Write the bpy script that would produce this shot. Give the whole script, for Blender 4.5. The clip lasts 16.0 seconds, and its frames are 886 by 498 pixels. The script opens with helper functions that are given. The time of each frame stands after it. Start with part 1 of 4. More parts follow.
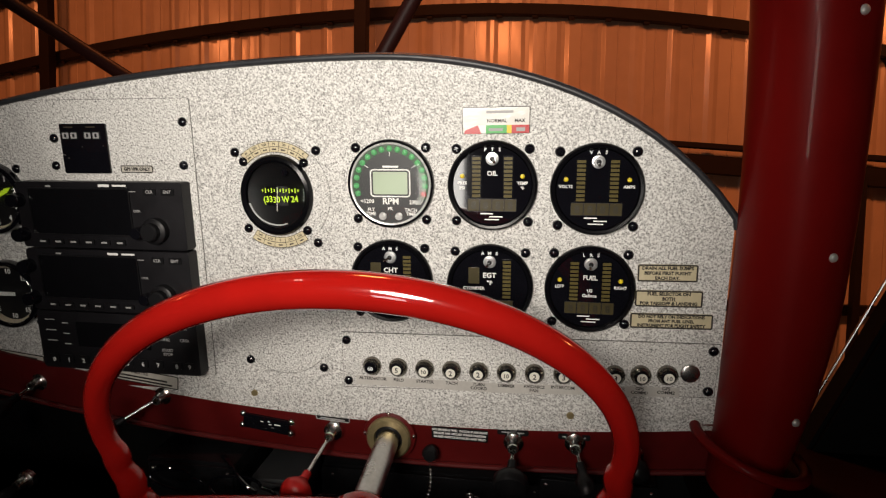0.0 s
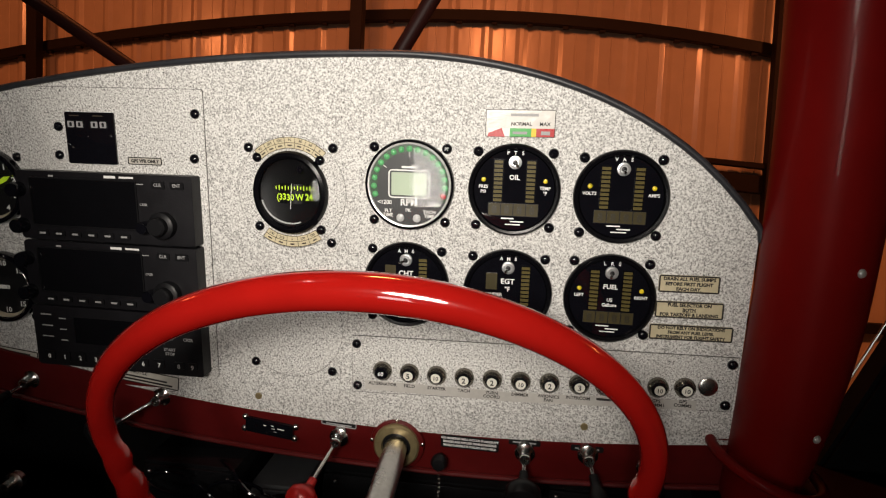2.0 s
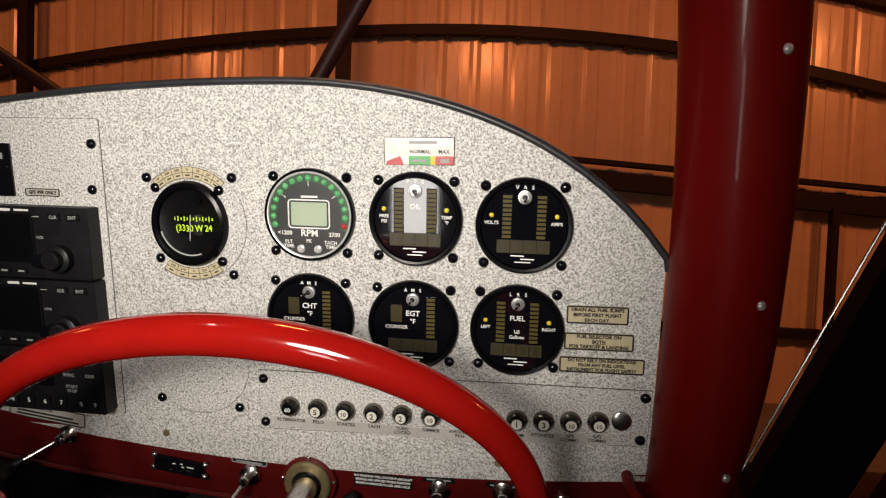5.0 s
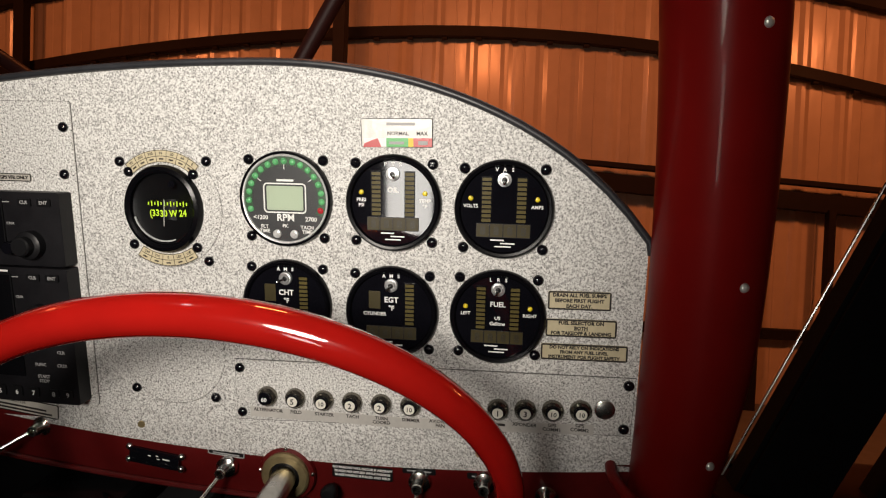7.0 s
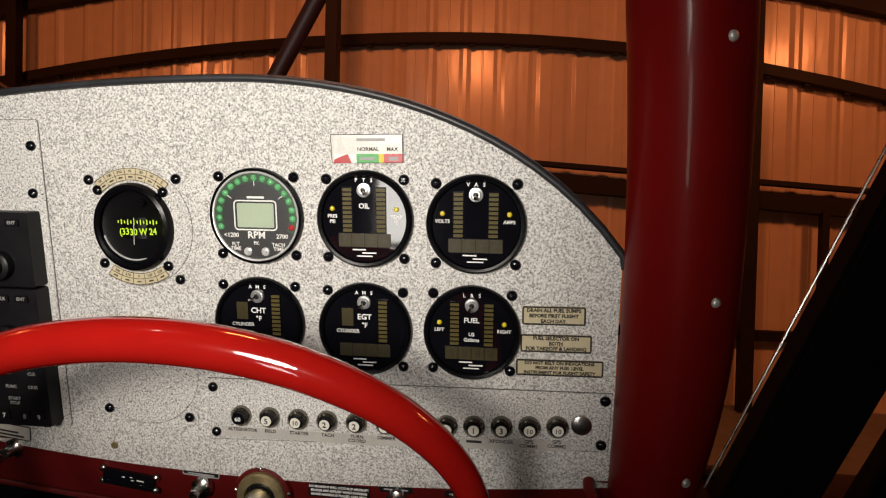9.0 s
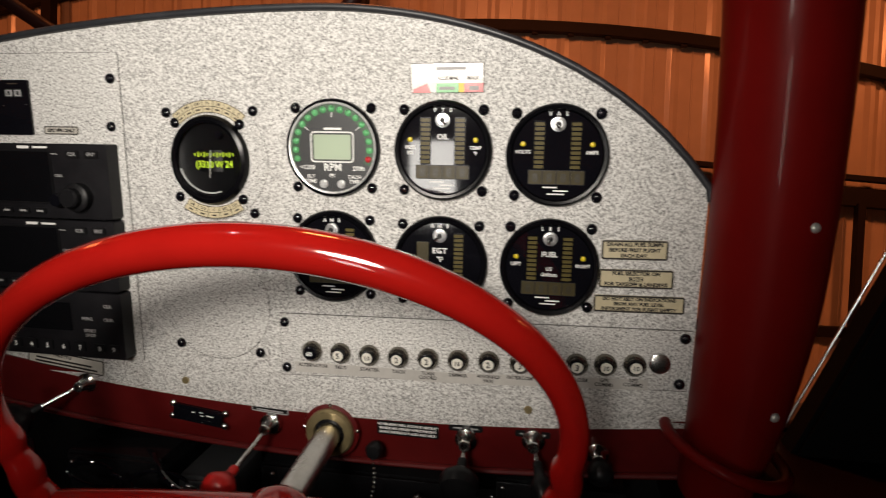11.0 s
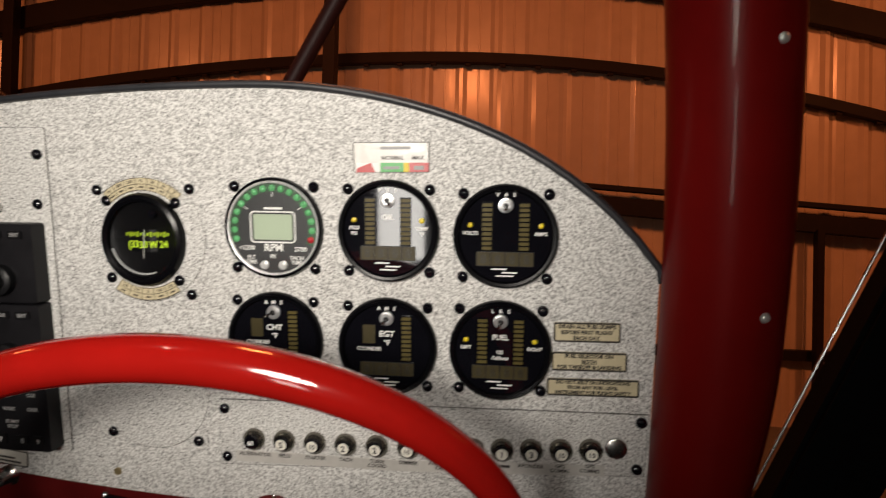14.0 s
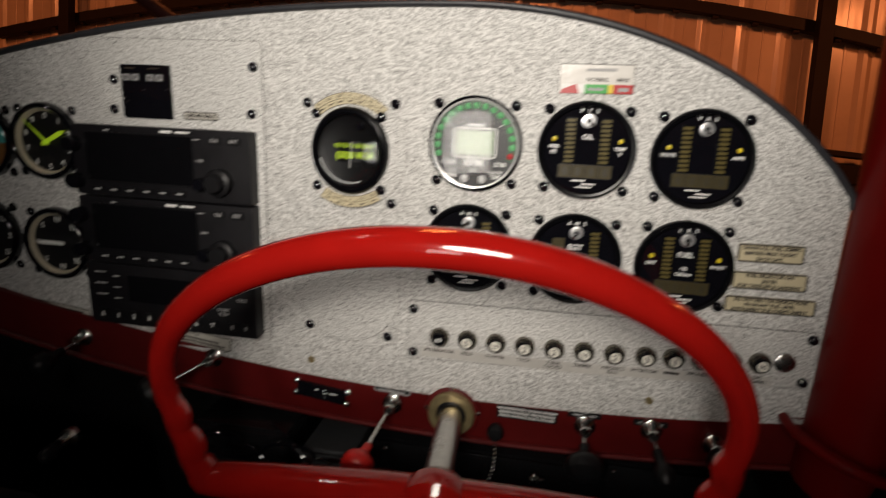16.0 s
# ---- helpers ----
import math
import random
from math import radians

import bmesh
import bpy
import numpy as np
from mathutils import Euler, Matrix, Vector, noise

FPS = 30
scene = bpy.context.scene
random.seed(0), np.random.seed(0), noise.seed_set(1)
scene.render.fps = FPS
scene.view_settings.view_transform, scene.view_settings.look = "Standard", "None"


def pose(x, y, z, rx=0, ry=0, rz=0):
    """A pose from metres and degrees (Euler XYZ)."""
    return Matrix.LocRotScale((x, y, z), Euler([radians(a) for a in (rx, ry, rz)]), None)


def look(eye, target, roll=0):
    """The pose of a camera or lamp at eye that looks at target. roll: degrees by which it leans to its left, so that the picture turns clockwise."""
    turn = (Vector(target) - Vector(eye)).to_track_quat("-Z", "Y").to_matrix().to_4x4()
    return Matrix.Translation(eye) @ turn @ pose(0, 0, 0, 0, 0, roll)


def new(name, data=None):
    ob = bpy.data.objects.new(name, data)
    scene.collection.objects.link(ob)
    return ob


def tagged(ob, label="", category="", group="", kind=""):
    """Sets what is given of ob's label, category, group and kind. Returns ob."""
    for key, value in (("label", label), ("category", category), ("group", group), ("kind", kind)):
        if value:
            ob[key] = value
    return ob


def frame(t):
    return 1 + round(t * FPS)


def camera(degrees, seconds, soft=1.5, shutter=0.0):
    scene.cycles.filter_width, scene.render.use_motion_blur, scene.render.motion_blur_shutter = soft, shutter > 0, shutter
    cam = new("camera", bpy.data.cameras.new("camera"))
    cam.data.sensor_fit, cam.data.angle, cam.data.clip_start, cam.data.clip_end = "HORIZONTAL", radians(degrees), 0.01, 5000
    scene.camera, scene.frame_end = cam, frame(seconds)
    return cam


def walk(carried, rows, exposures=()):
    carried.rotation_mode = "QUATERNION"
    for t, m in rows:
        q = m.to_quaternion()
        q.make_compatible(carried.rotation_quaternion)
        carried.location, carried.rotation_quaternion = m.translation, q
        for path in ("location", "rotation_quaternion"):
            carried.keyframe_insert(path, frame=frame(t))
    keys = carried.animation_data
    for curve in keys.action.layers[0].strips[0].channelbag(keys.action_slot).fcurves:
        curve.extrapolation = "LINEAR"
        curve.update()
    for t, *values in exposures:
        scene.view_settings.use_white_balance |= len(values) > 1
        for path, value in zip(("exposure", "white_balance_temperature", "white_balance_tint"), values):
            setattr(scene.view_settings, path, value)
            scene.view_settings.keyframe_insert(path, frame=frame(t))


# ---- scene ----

# ---------------------------------------------------------------- camera
cam = camera(76.0, 16.0, soft=1.15, shutter=0.6)
ROWS = [
    (0.0, 0.1294, -0.5013, 1.5719, 86.47, -0.98, 8.98),
    (0.5, 0.1354, -0.4945, 1.5707, 85.98, -1.39, 8.65),
    (1.0, 0.1246, -0.4983, 1.5811, 86.33, -2.40, 8.51),
    (1.5, 0.1185, -0.5010, 1.5920, 86.58, -1.62, 8.37),
    (2.0, 0.0993, -0.4938, 1.5695, 86.99, -2.75, 7.62),
    (2.5, 0.0978, -0.4965, 1.5758, 87.47, -2.16, 7.29),
    (3.0, 0.1238, -0.4896, 1.5768, 87.24, -1.95, 7.54),
    (3.5, 0.1336, -0.4864, 1.5767, 87.02, -2.26, 7.59),
    (4.0, 0.1401, -0.4834, 1.5744, 87.58, -2.26, 7.58),
    (4.5, 0.1577, -0.4738, 1.5857, 87.82, -2.28, 7.65),
    (4.7, 0.1722, -0.4702, 1.5896, 88.11, -2.10, 7.51),
    (6.8, 0.1902, -0.4541, 1.5716, 88.32, -2.45, 7.25),
    (7.0, 0.1932, -0.4538, 1.5738, 88.49, -2.10, 7.32),
    (7.5, 0.1896, -0.4535, 1.5739, 88.74, -2.32, 7.18),
    (8.0, 0.2008, -0.4530, 1.5833, 89.37, -1.70, 6.81),
    (8.2, 0.2059, -0.4508, 1.5856, 89.27, -1.59, 6.79),
    (10.3, 0.2140, -0.4418, 1.5463, 88.68, -1.75, 7.88),
    (10.5, 0.2095, -0.4360, 1.5373, 87.93, -2.29, 8.19),
    (11.0, 0.1672, -0.4488, 1.5332, 88.23, -2.12, 9.03),
    (11.5, 0.1352, -0.4556, 1.5421, 88.46, -2.13, 8.64),
    (12.0, 0.1157, -0.4589, 1.5433, 88.45, -2.81, 8.25),
    (12.5, 0.0844, -0.4606, 1.5352, 88.52, -2.89, 7.54),
    (13.0, 0.0794, -0.4599, 1.5437, 89.24, -2.43, 7.23),
    (13.5, 0.1193, -0.4486, 1.5662, 90.13, -1.71, 6.89),
    (14.0, 0.1843, -0.4286, 1.5780, 90.89, -1.41, 6.41),
    (14.5, 0.2038, -0.4237, 1.5943, 89.80, -0.90, 6.75),
    (15.0, 0.1887, -0.4520, 1.5926, 86.28, -2.13, 8.97),
    (15.5, 0.1455, -0.4605, 1.5809, 85.70, -3.30, 10.11),
    (16.0, 0.0611, -0.4808, 1.5517, 84.80, -3.86, 9.82),
]
walk(cam, [(t, pose(x, y, z, rx, ry, rz)) for t, x, y, z, rx, ry, rz in ROWS],
     [(0.0, -0.03), (4.5, -0.03), (8.0, -0.08), (11.5, -0.08), (13.0, -0.13), (14.5, -0.18), (15.5, -0.20), (16.0, -0.32)])

# The aeroplane stands on its tail wheel: its panel leans back by 9 degrees.
PIVOT = Vector((0, 0, 1.6))
AIR = Matrix.Translation(PIVOT) @ Matrix.Rotation(radians(9.0), 4, "X") @ Matrix.Translation(-PIVOT)

# ---------------------------------------------------------------- world and lights
world = bpy.data.worlds.new("night")
scene.world = world
world.use_nodes = True
world.node_tree.nodes["Background"].inputs[0].default_value = (0.9, 0.5, 0.25, 1)
world.node_tree.nodes["Background"].inputs[1].default_value = 0.01


def lamp(name, kind, m, power, colour, **more):
    data = bpy.data.lights.new(name, kind)
    data.energy, data.color = power, colour
    for key, value in more.items():
        if key == "size":
            data.size = value
        elif key == "size_y":
            data.shape, data.size_y = "RECTANGLE", value
        elif key == "radius":
            data.shadow_soft_size = value
        elif key == "cone":
            data.spot_size, data.spot_blend = radians(value), 0.9
    ob = new(name, data)
    ob.matrix_basis = m
    return ob


# the head lamp held up behind the lens, shining on the panel
LAMP_AT = (0.005, -0.75, 1.785)
lamp("head_lamp", "SPOT", AIR @ look(LAMP_AT, (-0.022, 0.0, 1.672)), 33, (1.0, 0.915, 0.815), radius=0.10, cone=63)
# a small white lamp in the roof behind the seats
lamp("roof_lamp", "POINT", pose(-2.0, -1.8, 4.7), 22, (1.0, 0.86, 0.74), radius=0.09)
# a broad pale light low behind the seats, which the gauge glasses mirror
lamp("soft_lamp", "AREA", AIR @ look((-0.275, -2.0, 1.43), (0.05, 0.0, 1.60)), 2.9, (1.0, 0.95, 0.88), size=0.20, size_y=0.36)
# warm lamps of the hangar
WARM = (1.0, 0.265, 0.078)
for x, power in ((-6.0, 78), (-0.6, 100), (4.8, 125)):
    lamp("hangar_lamp", "AREA", pose(x, 0.7, 4.88, 56, 0, 0), power, WARM, size=0.5)


# ---------------------------------------------------------------- materials
def material(name, colour, rough=0.5, metal=0.0, vary=0.12, scale=60.0, bump=0.0, coat=0.0, wear=None, spec=0.5, emit=None):
    """A surface with fine and coarse variation of its colour and gloss, in metres."""
    m = bpy.data.materials.new(name)
    m.use_nodes = True
    nt = m.node_tree
    b = nt.nodes["Principled BSDF"]
    b.inputs["Metallic"].default_value = metal
    b.inputs["Coat Weight"].default_value = coat
    b.inputs["Coat Roughness"].default_value = 0.035
    b.inputs["Specular IOR Level"].default_value = spec
    co = nt.nodes.new("ShaderNodeTexCoord")
    fine, coarse = nt.nodes.new("ShaderNodeTexNoise"), nt.nodes.new("ShaderNodeTexNoise")
    for n, sc in ((fine, scale), (coarse, scale / 9)):
        n.inputs["Scale"].default_value, n.inputs["Detail"].default_value = sc, 4
        nt.links.new(co.outputs["Object"], n.inputs["Vector"])
    add = nt.nodes.new("ShaderNodeMath")
    nt.links.new(fine.outputs["Fac"], add.inputs[0])
    nt.links.new(coarse.outputs["Fac"], add.inputs[1])
    ramp = nt.nodes.new("ShaderNodeValToRGB")
    half = nt.nodes.new("ShaderNodeMath")
    half.operation, half.inputs[1].default_value = "MULTIPLY", 0.5
    nt.links.new(add.outputs[0], half.inputs[0])
    nt.links.new(half.outputs[0], ramp.inputs[0])
    e = ramp.color_ramp.elements
    e[0].position, e[1].position = 0.32, 0.68
    e[0].color = (*[c * (1 - vary) for c in colour], 1)
    e[1].color = (*[min(1, c * (1 + vary)) for c in (wear or colour)], 1)
    nt.links.new(ramp.outputs[0], b.inputs["Base Color"])
    rr = nt.nodes.new("ShaderNodeMapRange")
    rr.inputs["To Min"].default_value, rr.inputs["To Max"].default_value = max(0.02, rough * 0.75), min(1, rough * 1.25)
    nt.links.new(coarse.outputs["Fac"], rr.inputs[0])
    nt.links.new(rr.outputs[0], b.inputs["Roughness"])
    if bump:
        bp = nt.nodes.new("ShaderNodeBump")
        bp.inputs["Strength"].default_value, bp.inputs["Distance"].default_value = bump, 0.001
        nt.links.new(fine.outputs["Fac"], bp.inputs["Height"])
        nt.links.new(bp.outputs[0], b.inputs["Normal"])
        nt.links.new(bp.outputs[0], b.inputs["Coat Normal"])
    if emit:
        b.inputs["Emission Color"].default_value = (*emit[0], 1)
        b.inputs["Emission Strength"].default_value = emit[1]
    return m


def speckled_paint():
    """Grey stone-effect paint: pale ground, grey blotches, dark and light flecks, slightly rough."""
    m = bpy.data.materials.new("speckled_paint")
    m.use_nodes = True
    nt = m.node_tree
    b = nt.nodes["Principled BSDF"]
    co = nt.nodes.new("ShaderNodeTexCoord")

    shift = nt.nodes.new("ShaderNodeVectorMath")
    shift.inputs[1].default_value = (0.37, 0.4113, 0.23)
    nt.links.new(co.outputs["Object"], shift.inputs[0])

    def noise_at(scale, detail, rough=0.5):
        n = nt.nodes.new("ShaderNodeTexNoise")
        n.inputs["Scale"].default_value, n.inputs["Detail"].default_value, n.inputs["Roughness"].default_value = scale, detail, rough
        nt.links.new(shift.outputs[0], n.inputs["Vector"])
        return n.outputs["Fac"]

    def ramp(fac, stops):
        r = nt.nodes.new("ShaderNodeValToRGB")
        el = r.color_ramp.elements
        while len(el) < len(stops):
            el.new(0.5)
        for x, (p, c) in zip(el, stops):
            x.position, x.color = p, (*c, 1) if len(c) == 3 else c
        nt.links.new(fac, r.inputs[0])
        return r.outputs[0]

    def mix(fac, a, c):
        n = nt.nodes.new("ShaderNodeMix")
        n.data_type = "RGBA"
        nt.links.new(fac, n.inputs["Factor"])
        nt.links.new(a, n.inputs["A"])
        nt.links.new(c, n.inputs["B"])
        return n.outputs["Result"]

    ground = ramp(noise_at(590, 2.5, 0.70), [(0.36, (0.17, 0.168, 0.162)), (0.445, (0.41, 0.405, 0.39)), (0.525, (0.65, 0.645, 0.625)), (0.60, (0.80, 0.795, 0.77))])
    wide = ramp(noise_at(14, 3), [(0.3, (0.50, 0.50, 0.485)), (0.7, (0.66, 0.655, 0.635))])
    blend = nt.nodes.new("ShaderNodeMix")
    blend.data_type = "RGBA"
    blend.inputs["Factor"].default_value = 0.22
    nt.links.new(ground, blend.inputs["A"])
    nt.links.new(wide, blend.inputs["B"])
    dark = ramp(noise_at(610, 2.5, 0.72), [(0.366, (1, 1, 1)), (0.392, (0, 0, 0))])
    ink = ramp(noise_at(90, 1), [(0.3, (0.012, 0.012, 0.012)), (0.7, (0.055, 0.054, 0.05))])
    col = mix(dark, blend.outputs["Result"], ink)
    nt.links.new(col, b.inputs["Base Color"])
    b.inputs["Roughness"].default_value = 0.62
    bp = nt.nodes.new("ShaderNodeBump")
    bp.inputs["Strength"].default_value, bp.inputs["Distance"].default_value = 0.45, 0.0007
    nt.links.new(noise_at(450, 2), bp.inputs["Height"])
    nt.links.new(bp.outputs[0], b.inputs["Normal"])
    return m


def glass_cover(name):
    m = bpy.data.materials.new(name)
    m.use_nodes = True
    nt = m.node_tree
    nt.nodes.clear()
    out = nt.nodes.new("ShaderNodeOutputMaterial")
    clear, gloss, mixer, fr = (nt.nodes.new(k) for k in ("ShaderNodeBsdfTransparent", "ShaderNodeBsdfGlossy", "ShaderNodeMixShader", "ShaderNodeFresnel"))
    clear.inputs[0].default_value = (0.93, 0.94, 0.94, 1)
    gloss.inputs["Roughness"].default_value = 0.04
    fr.inputs[0].default_value = 1.45
    nt.links.new(fr.outputs[0], mixer.inputs[0])
    nt.links.new(clear.outputs[0], mixer.inputs[1])
    nt.links.new(gloss.outputs[0], mixer.inputs[2])
    nt.links.new(mixer.outputs[0], out.inputs[0])
    return m


STONE = speckled_paint()
GLASS = glass_cover("gauge_glass")
RED = material("red_enamel", (0.30, 0.007, 0.005), 0.20, spec=0.06, coat=1.0, vary=0.10, scale=40)
RED_POST = material("red_post_paint", (0.145, 0.0042, 0.0036), 0.38, coat=0.07, spec=0.06, vary=0.12, scale=30, bump=0.03)
RED_RAIL = material("red_rail_paint", (0.092, 0.0045, 0.0045), 0.45, spec=0.3, vary=0.18, scale=60, bump=0.05)
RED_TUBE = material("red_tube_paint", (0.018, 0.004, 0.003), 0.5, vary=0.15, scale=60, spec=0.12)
BREAKER_RING = material("dark_nickel", (0.21, 0.195, 0.165), 0.22, metal=0.9, vary=0.2, scale=200)
SILL_DARK = material("dark_sill_paint", (0.010, 0.003, 0.003), 0.4, vary=0.25, scale=60, spec=0.15)
RED_KNOB = material("red_plastic", (0.45, 0.012, 0.010), 0.35, vary=0.08, scale=80)
BLACK = material("black_plastic", (0.007, 0.007, 0.008), 0.38, spec=0.3, vary=0.2, scale=150)
BLACK_GLOSS = material("black_gloss", (0.004, 0.004, 0.006), 0.055, vary=0.15, scale=90, coat=0.4)
BLACK_MATT = material("black_crackle", (0.0062, 0.0058, 0.0074), 0.45, vary=0.3, scale=500, bump=0.12, spec=0.3)
DARK_GREY = material("dark_grey_face", (0.030, 0.031, 0.033), 0.45, vary=0.15, scale=200)
TRIM = material("edge_vinyl", (0.022, 0.023, 0.027), 0.42, vary=0.3, scale=120, bump=0.15)
CHROME = material("chrome", (0.80, 0.80, 0.78), 0.20, metal=1.0, vary=0.06, scale=120)
STEEL = material("bright_steel", (0.55, 0.54, 0.52), 0.28, metal=1.0, vary=0.14, scale=220, bump=0.05)
ZINC = material("zinc_plate", (0.72, 0.72, 0.69), 0.33, metal=0.6, vary=0.12, scale=300)
SILVER = material("silver_bezel", (0.62, 0.63, 0.64), 0.30, metal=0.8, vary=0.08, scale=120)
LABEL_SILVER = material("label_foil", (0.50, 0.485, 0.455), 0.45, metal=0.10, vary=0.12, scale=150)
BRASS = material("dull_brass", (0.36, 0.29, 0.15), 0.42, metal=0.7, vary=0.25, scale=160, bump=0.08)
CREAM = material("cream_label", (0.54, 0.475, 0.315), 0.5, vary=0.12, scale=180)
IVORY = material("ivory_ring", (0.62, 0.55, 0.42), 0.45, vary=0.1, scale=120)
BROWN_INK = material("brown_ink", (0.038, 0.027, 0.016), 0.6, vary=0.1, scale=300)
GAP = material("plate_gap_shadow", (0.11, 0.107, 0.10), 0.7, vary=0.2, scale=200)
INK = material("ink", (0.015, 0.012, 0.010), 0.6, vary=0.1, scale=300)
WHITE = material("white_print", (0.80, 0.80, 0.78), 0.5, vary=0.05, scale=300)
GREY_PRINT = material("grey_print", (0.33, 0.33, 0.33), 0.5, vary=0.08, scale=300)
WHITE_CAP = material("white_cap", (0.74, 0.72, 0.64), 0.4, vary=0.06, scale=200)
LCD_GREEN = material("lcd_grey_green", (0.40, 0.47, 0.36), 0.25, vary=0.03, scale=40)
LCD_BAR = material("lcd_olive", (0.090, 0.072, 0.024), 0.32, vary=0.12, scale=300, spec=0.15)
LCD_BOX = material("lcd_dark_olive", (0.052, 0.043, 0.020), 0.30, vary=0.1, scale=200, spec=0.25)
LCD_GHOST = material("lcd_ghost_digit", (0.026, 0.022, 0.012), 0.35, vary=0.1, scale=200)
LED_GREEN = material("green_led", (0.12, 0.42, 0.17), 0.35, vary=0.1, scale=400)
GREEN_RING = material("green_dial_ring", (0.028, 0.075, 0.034), 0.45, vary=0.12, scale=200)
LED_RED = material("red_led", (0.42, 0.02, 0.03), 0.3, vary=0.08, scale=400)
LED_YELLOW = material("yellow_led", (0.74, 0.58, 0.02), 0.3, vary=0.08, scale=400)
# numeral and hand paint, with a faint glow added to its colour
LUME = material("glowing_yellow_green_paint", (0.50, 0.72, 0.03), 0.5, vary=0.08, scale=300, emit=((0.50, 0.75, 0.02), 0.18))
PRINT_GREEN = material("printed_green", (0.03, 0.34, 0.05), 0.28, vary=0.06, scale=200, spec=0.9)
PRINT_RED = material("printed_red", (0.44, 0.014, 0.016), 0.28, vary=0.06, scale=200, spec=0.9)
PRINT_YELLOW = material("printed_yellow", (0.70, 0.52, 0.03), 0.4, vary=0.06, scale=200)
TEAL = material("sky_blue_dial", (0.06, 0.33, 0.32), 0.4, vary=0.08, scale=200)
BROWN = material("brown_dial", (0.16, 0.07, 0.02), 0.4, vary=0.1, scale=200)
SCREEN = material("dark_screen", (0.004, 0.004, 0.005), 0.08, vary=0.1, scale=60)
FOIL = material("glossy_decal", (0.66, 0.64, 0.60), 0.26, vary=0.05, scale=140, spec=1.0, bump=0.35)
FABRIC = material("dark_grey_fabric", (0.022, 0.023, 0.026), 0.85, vary=0.3, scale=700, bump=0.3)
SHEET = material("hangar_sheet", (0.50, 0.385, 0.29), 0.35, metal=0.0, spec=0.5, vary=0.10, scale=6, bump=0.02)


def dent_sheet(m):
    """Thin roll-formed sheet is never quite flat: shallow waves that run up the ribs, under a satin topcoat."""
    nt = m.node_tree
    b = nt.nodes["Principled BSDF"]
    co, mp = nt.nodes.new("ShaderNodeTexCoord"), nt.nodes.new("ShaderNodeMapping")
    mp.inputs["Scale"].default_value = (1.0, 1.0, 0.22)
    nt.links.new(co.outputs["Object"], mp.inputs["Vector"])
    wave = nt.nodes.new("ShaderNodeTexNoise")
    wave.inputs["Scale"].default_value, wave.inputs["Detail"].default_value = 5.5, 2
    nt.links.new(mp.outputs[0], wave.inputs["Vector"])
    bp = nt.nodes.new("ShaderNodeBump")
    bp.inputs["Strength"].default_value, bp.inputs["Distance"].default_value = 0.7, 0.008
    nt.links.new(wave.outputs["Fac"], bp.inputs["Height"])
    nt.links.new(bp.outputs[0], b.inputs["Normal"])
    nt.links.new(bp.outputs[0], b.inputs["Coat Normal"])
    b.inputs["Coat Weight"].default_value, b.inputs["Coat Roughness"].default_value = 0.42, 0.18


dent_sheet(SHEET)
GIRT = material("red_oxide_steel", (0.009, 0.0045, 0.004), 0.6, spec=0.2, vary=0.3, scale=12, bump=0.1)
CONCRETE = material("concrete_floor", (0.13, 0.123, 0.113), 0.6, vary=0.2, scale=9, bump=0.1)
COMPASS_BLACK = material("compass_black", (0.0035, 0.0035, 0.0042), 0.30, vary=0.2, scale=200, spec=0.25)
RING = material("white_bezel_ring", (0.60, 0.61, 0.61), 0.28, metal=0.25, vary=0.06, scale=160)
BOX_BLACK = material("box_black", (0.007, 0.007, 0.0078), 0.16, vary=0.2, scale=120, spec=0.4)
BEZEL = material("bezel_black", (0.0028, 0.0028, 0.0038), 0.22, vary=0.15, scale=120, spec=0.14)
CLEAR_LABEL = material("clear_label", (0.50, 0.48, 0.43), 0.35, vary=0.1, scale=180)
LINER = material("cabin_liner", (0.006, 0.006, 0.0062), 0.7, spec=0.08, vary=0.25, scale=90, bump=0.1)


# ---------------------------------------------------------------- mesh tools
def smooth(bm, limit=40):
    for f in bm.faces:
        f.smooth = True
    for e in bm.edges:
        if len(e.link_faces) == 2 and e.calc_face_angle(0) > radians(limit):
            e.smooth = False


def as_mesh(name, bm, mat, limit=40):
    bmesh.ops.recalc_face_normals(bm, faces=bm.faces)
    smooth(bm, limit)
    me = bpy.data.meshes.new(name)
    bm.to_mesh(me)
    bm.free()
    for m in mat if isinstance(mat, (list, tuple)) else (mat,):
        me.materials.append(m)
    return me


def part(name, bm, mat, parent, label=""):
    """One mesh under a thing or a part."""
    me = bm if isinstance(bm, bpy.types.Mesh) else as_mesh(name, bm, mat)
    ob = new(name, me)
    ob.parent = parent
    return tagged(ob, label)


def thing(name, at, label, category, group="", kind="", m=None):
    """An Empty at a thing's base in the aeroplane's own axes (or at the pose m of the world)."""
    ob = new(name)
    ob.empty_display_size = 0.02
    ob.matrix_basis = m if m is not None else AIR @ Matrix.Translation(at)
    return tagged(ob, label, category, group, kind)


def solid(name, bm, mat, at, label, category, group="", kind="", m=None):
    ob = new(name, as_mesh(name, bm, mat))
    ob.matrix_basis = m if m is not None else AIR @ Matrix.Translation(at)
    return tagged(ob, label, category, group, kind)


def box(bm, c, s, bevel=0.0, turn=None):
    """A box of size s round c, its edges rounded."""
    m = Matrix.Translation(c) @ (turn or Matrix()) @ Matrix.Diagonal((*s, 1))
    v = bmesh.ops.create_cube(bm, size=1, matrix=m)["verts"]
    if bevel:
        e = list({e for x in v for e in x.link_edges})
        bmesh.ops.bevel(bm, geom=e, offset=bevel, segments=2, profile=0.6, affect="EDGES")
    return bm


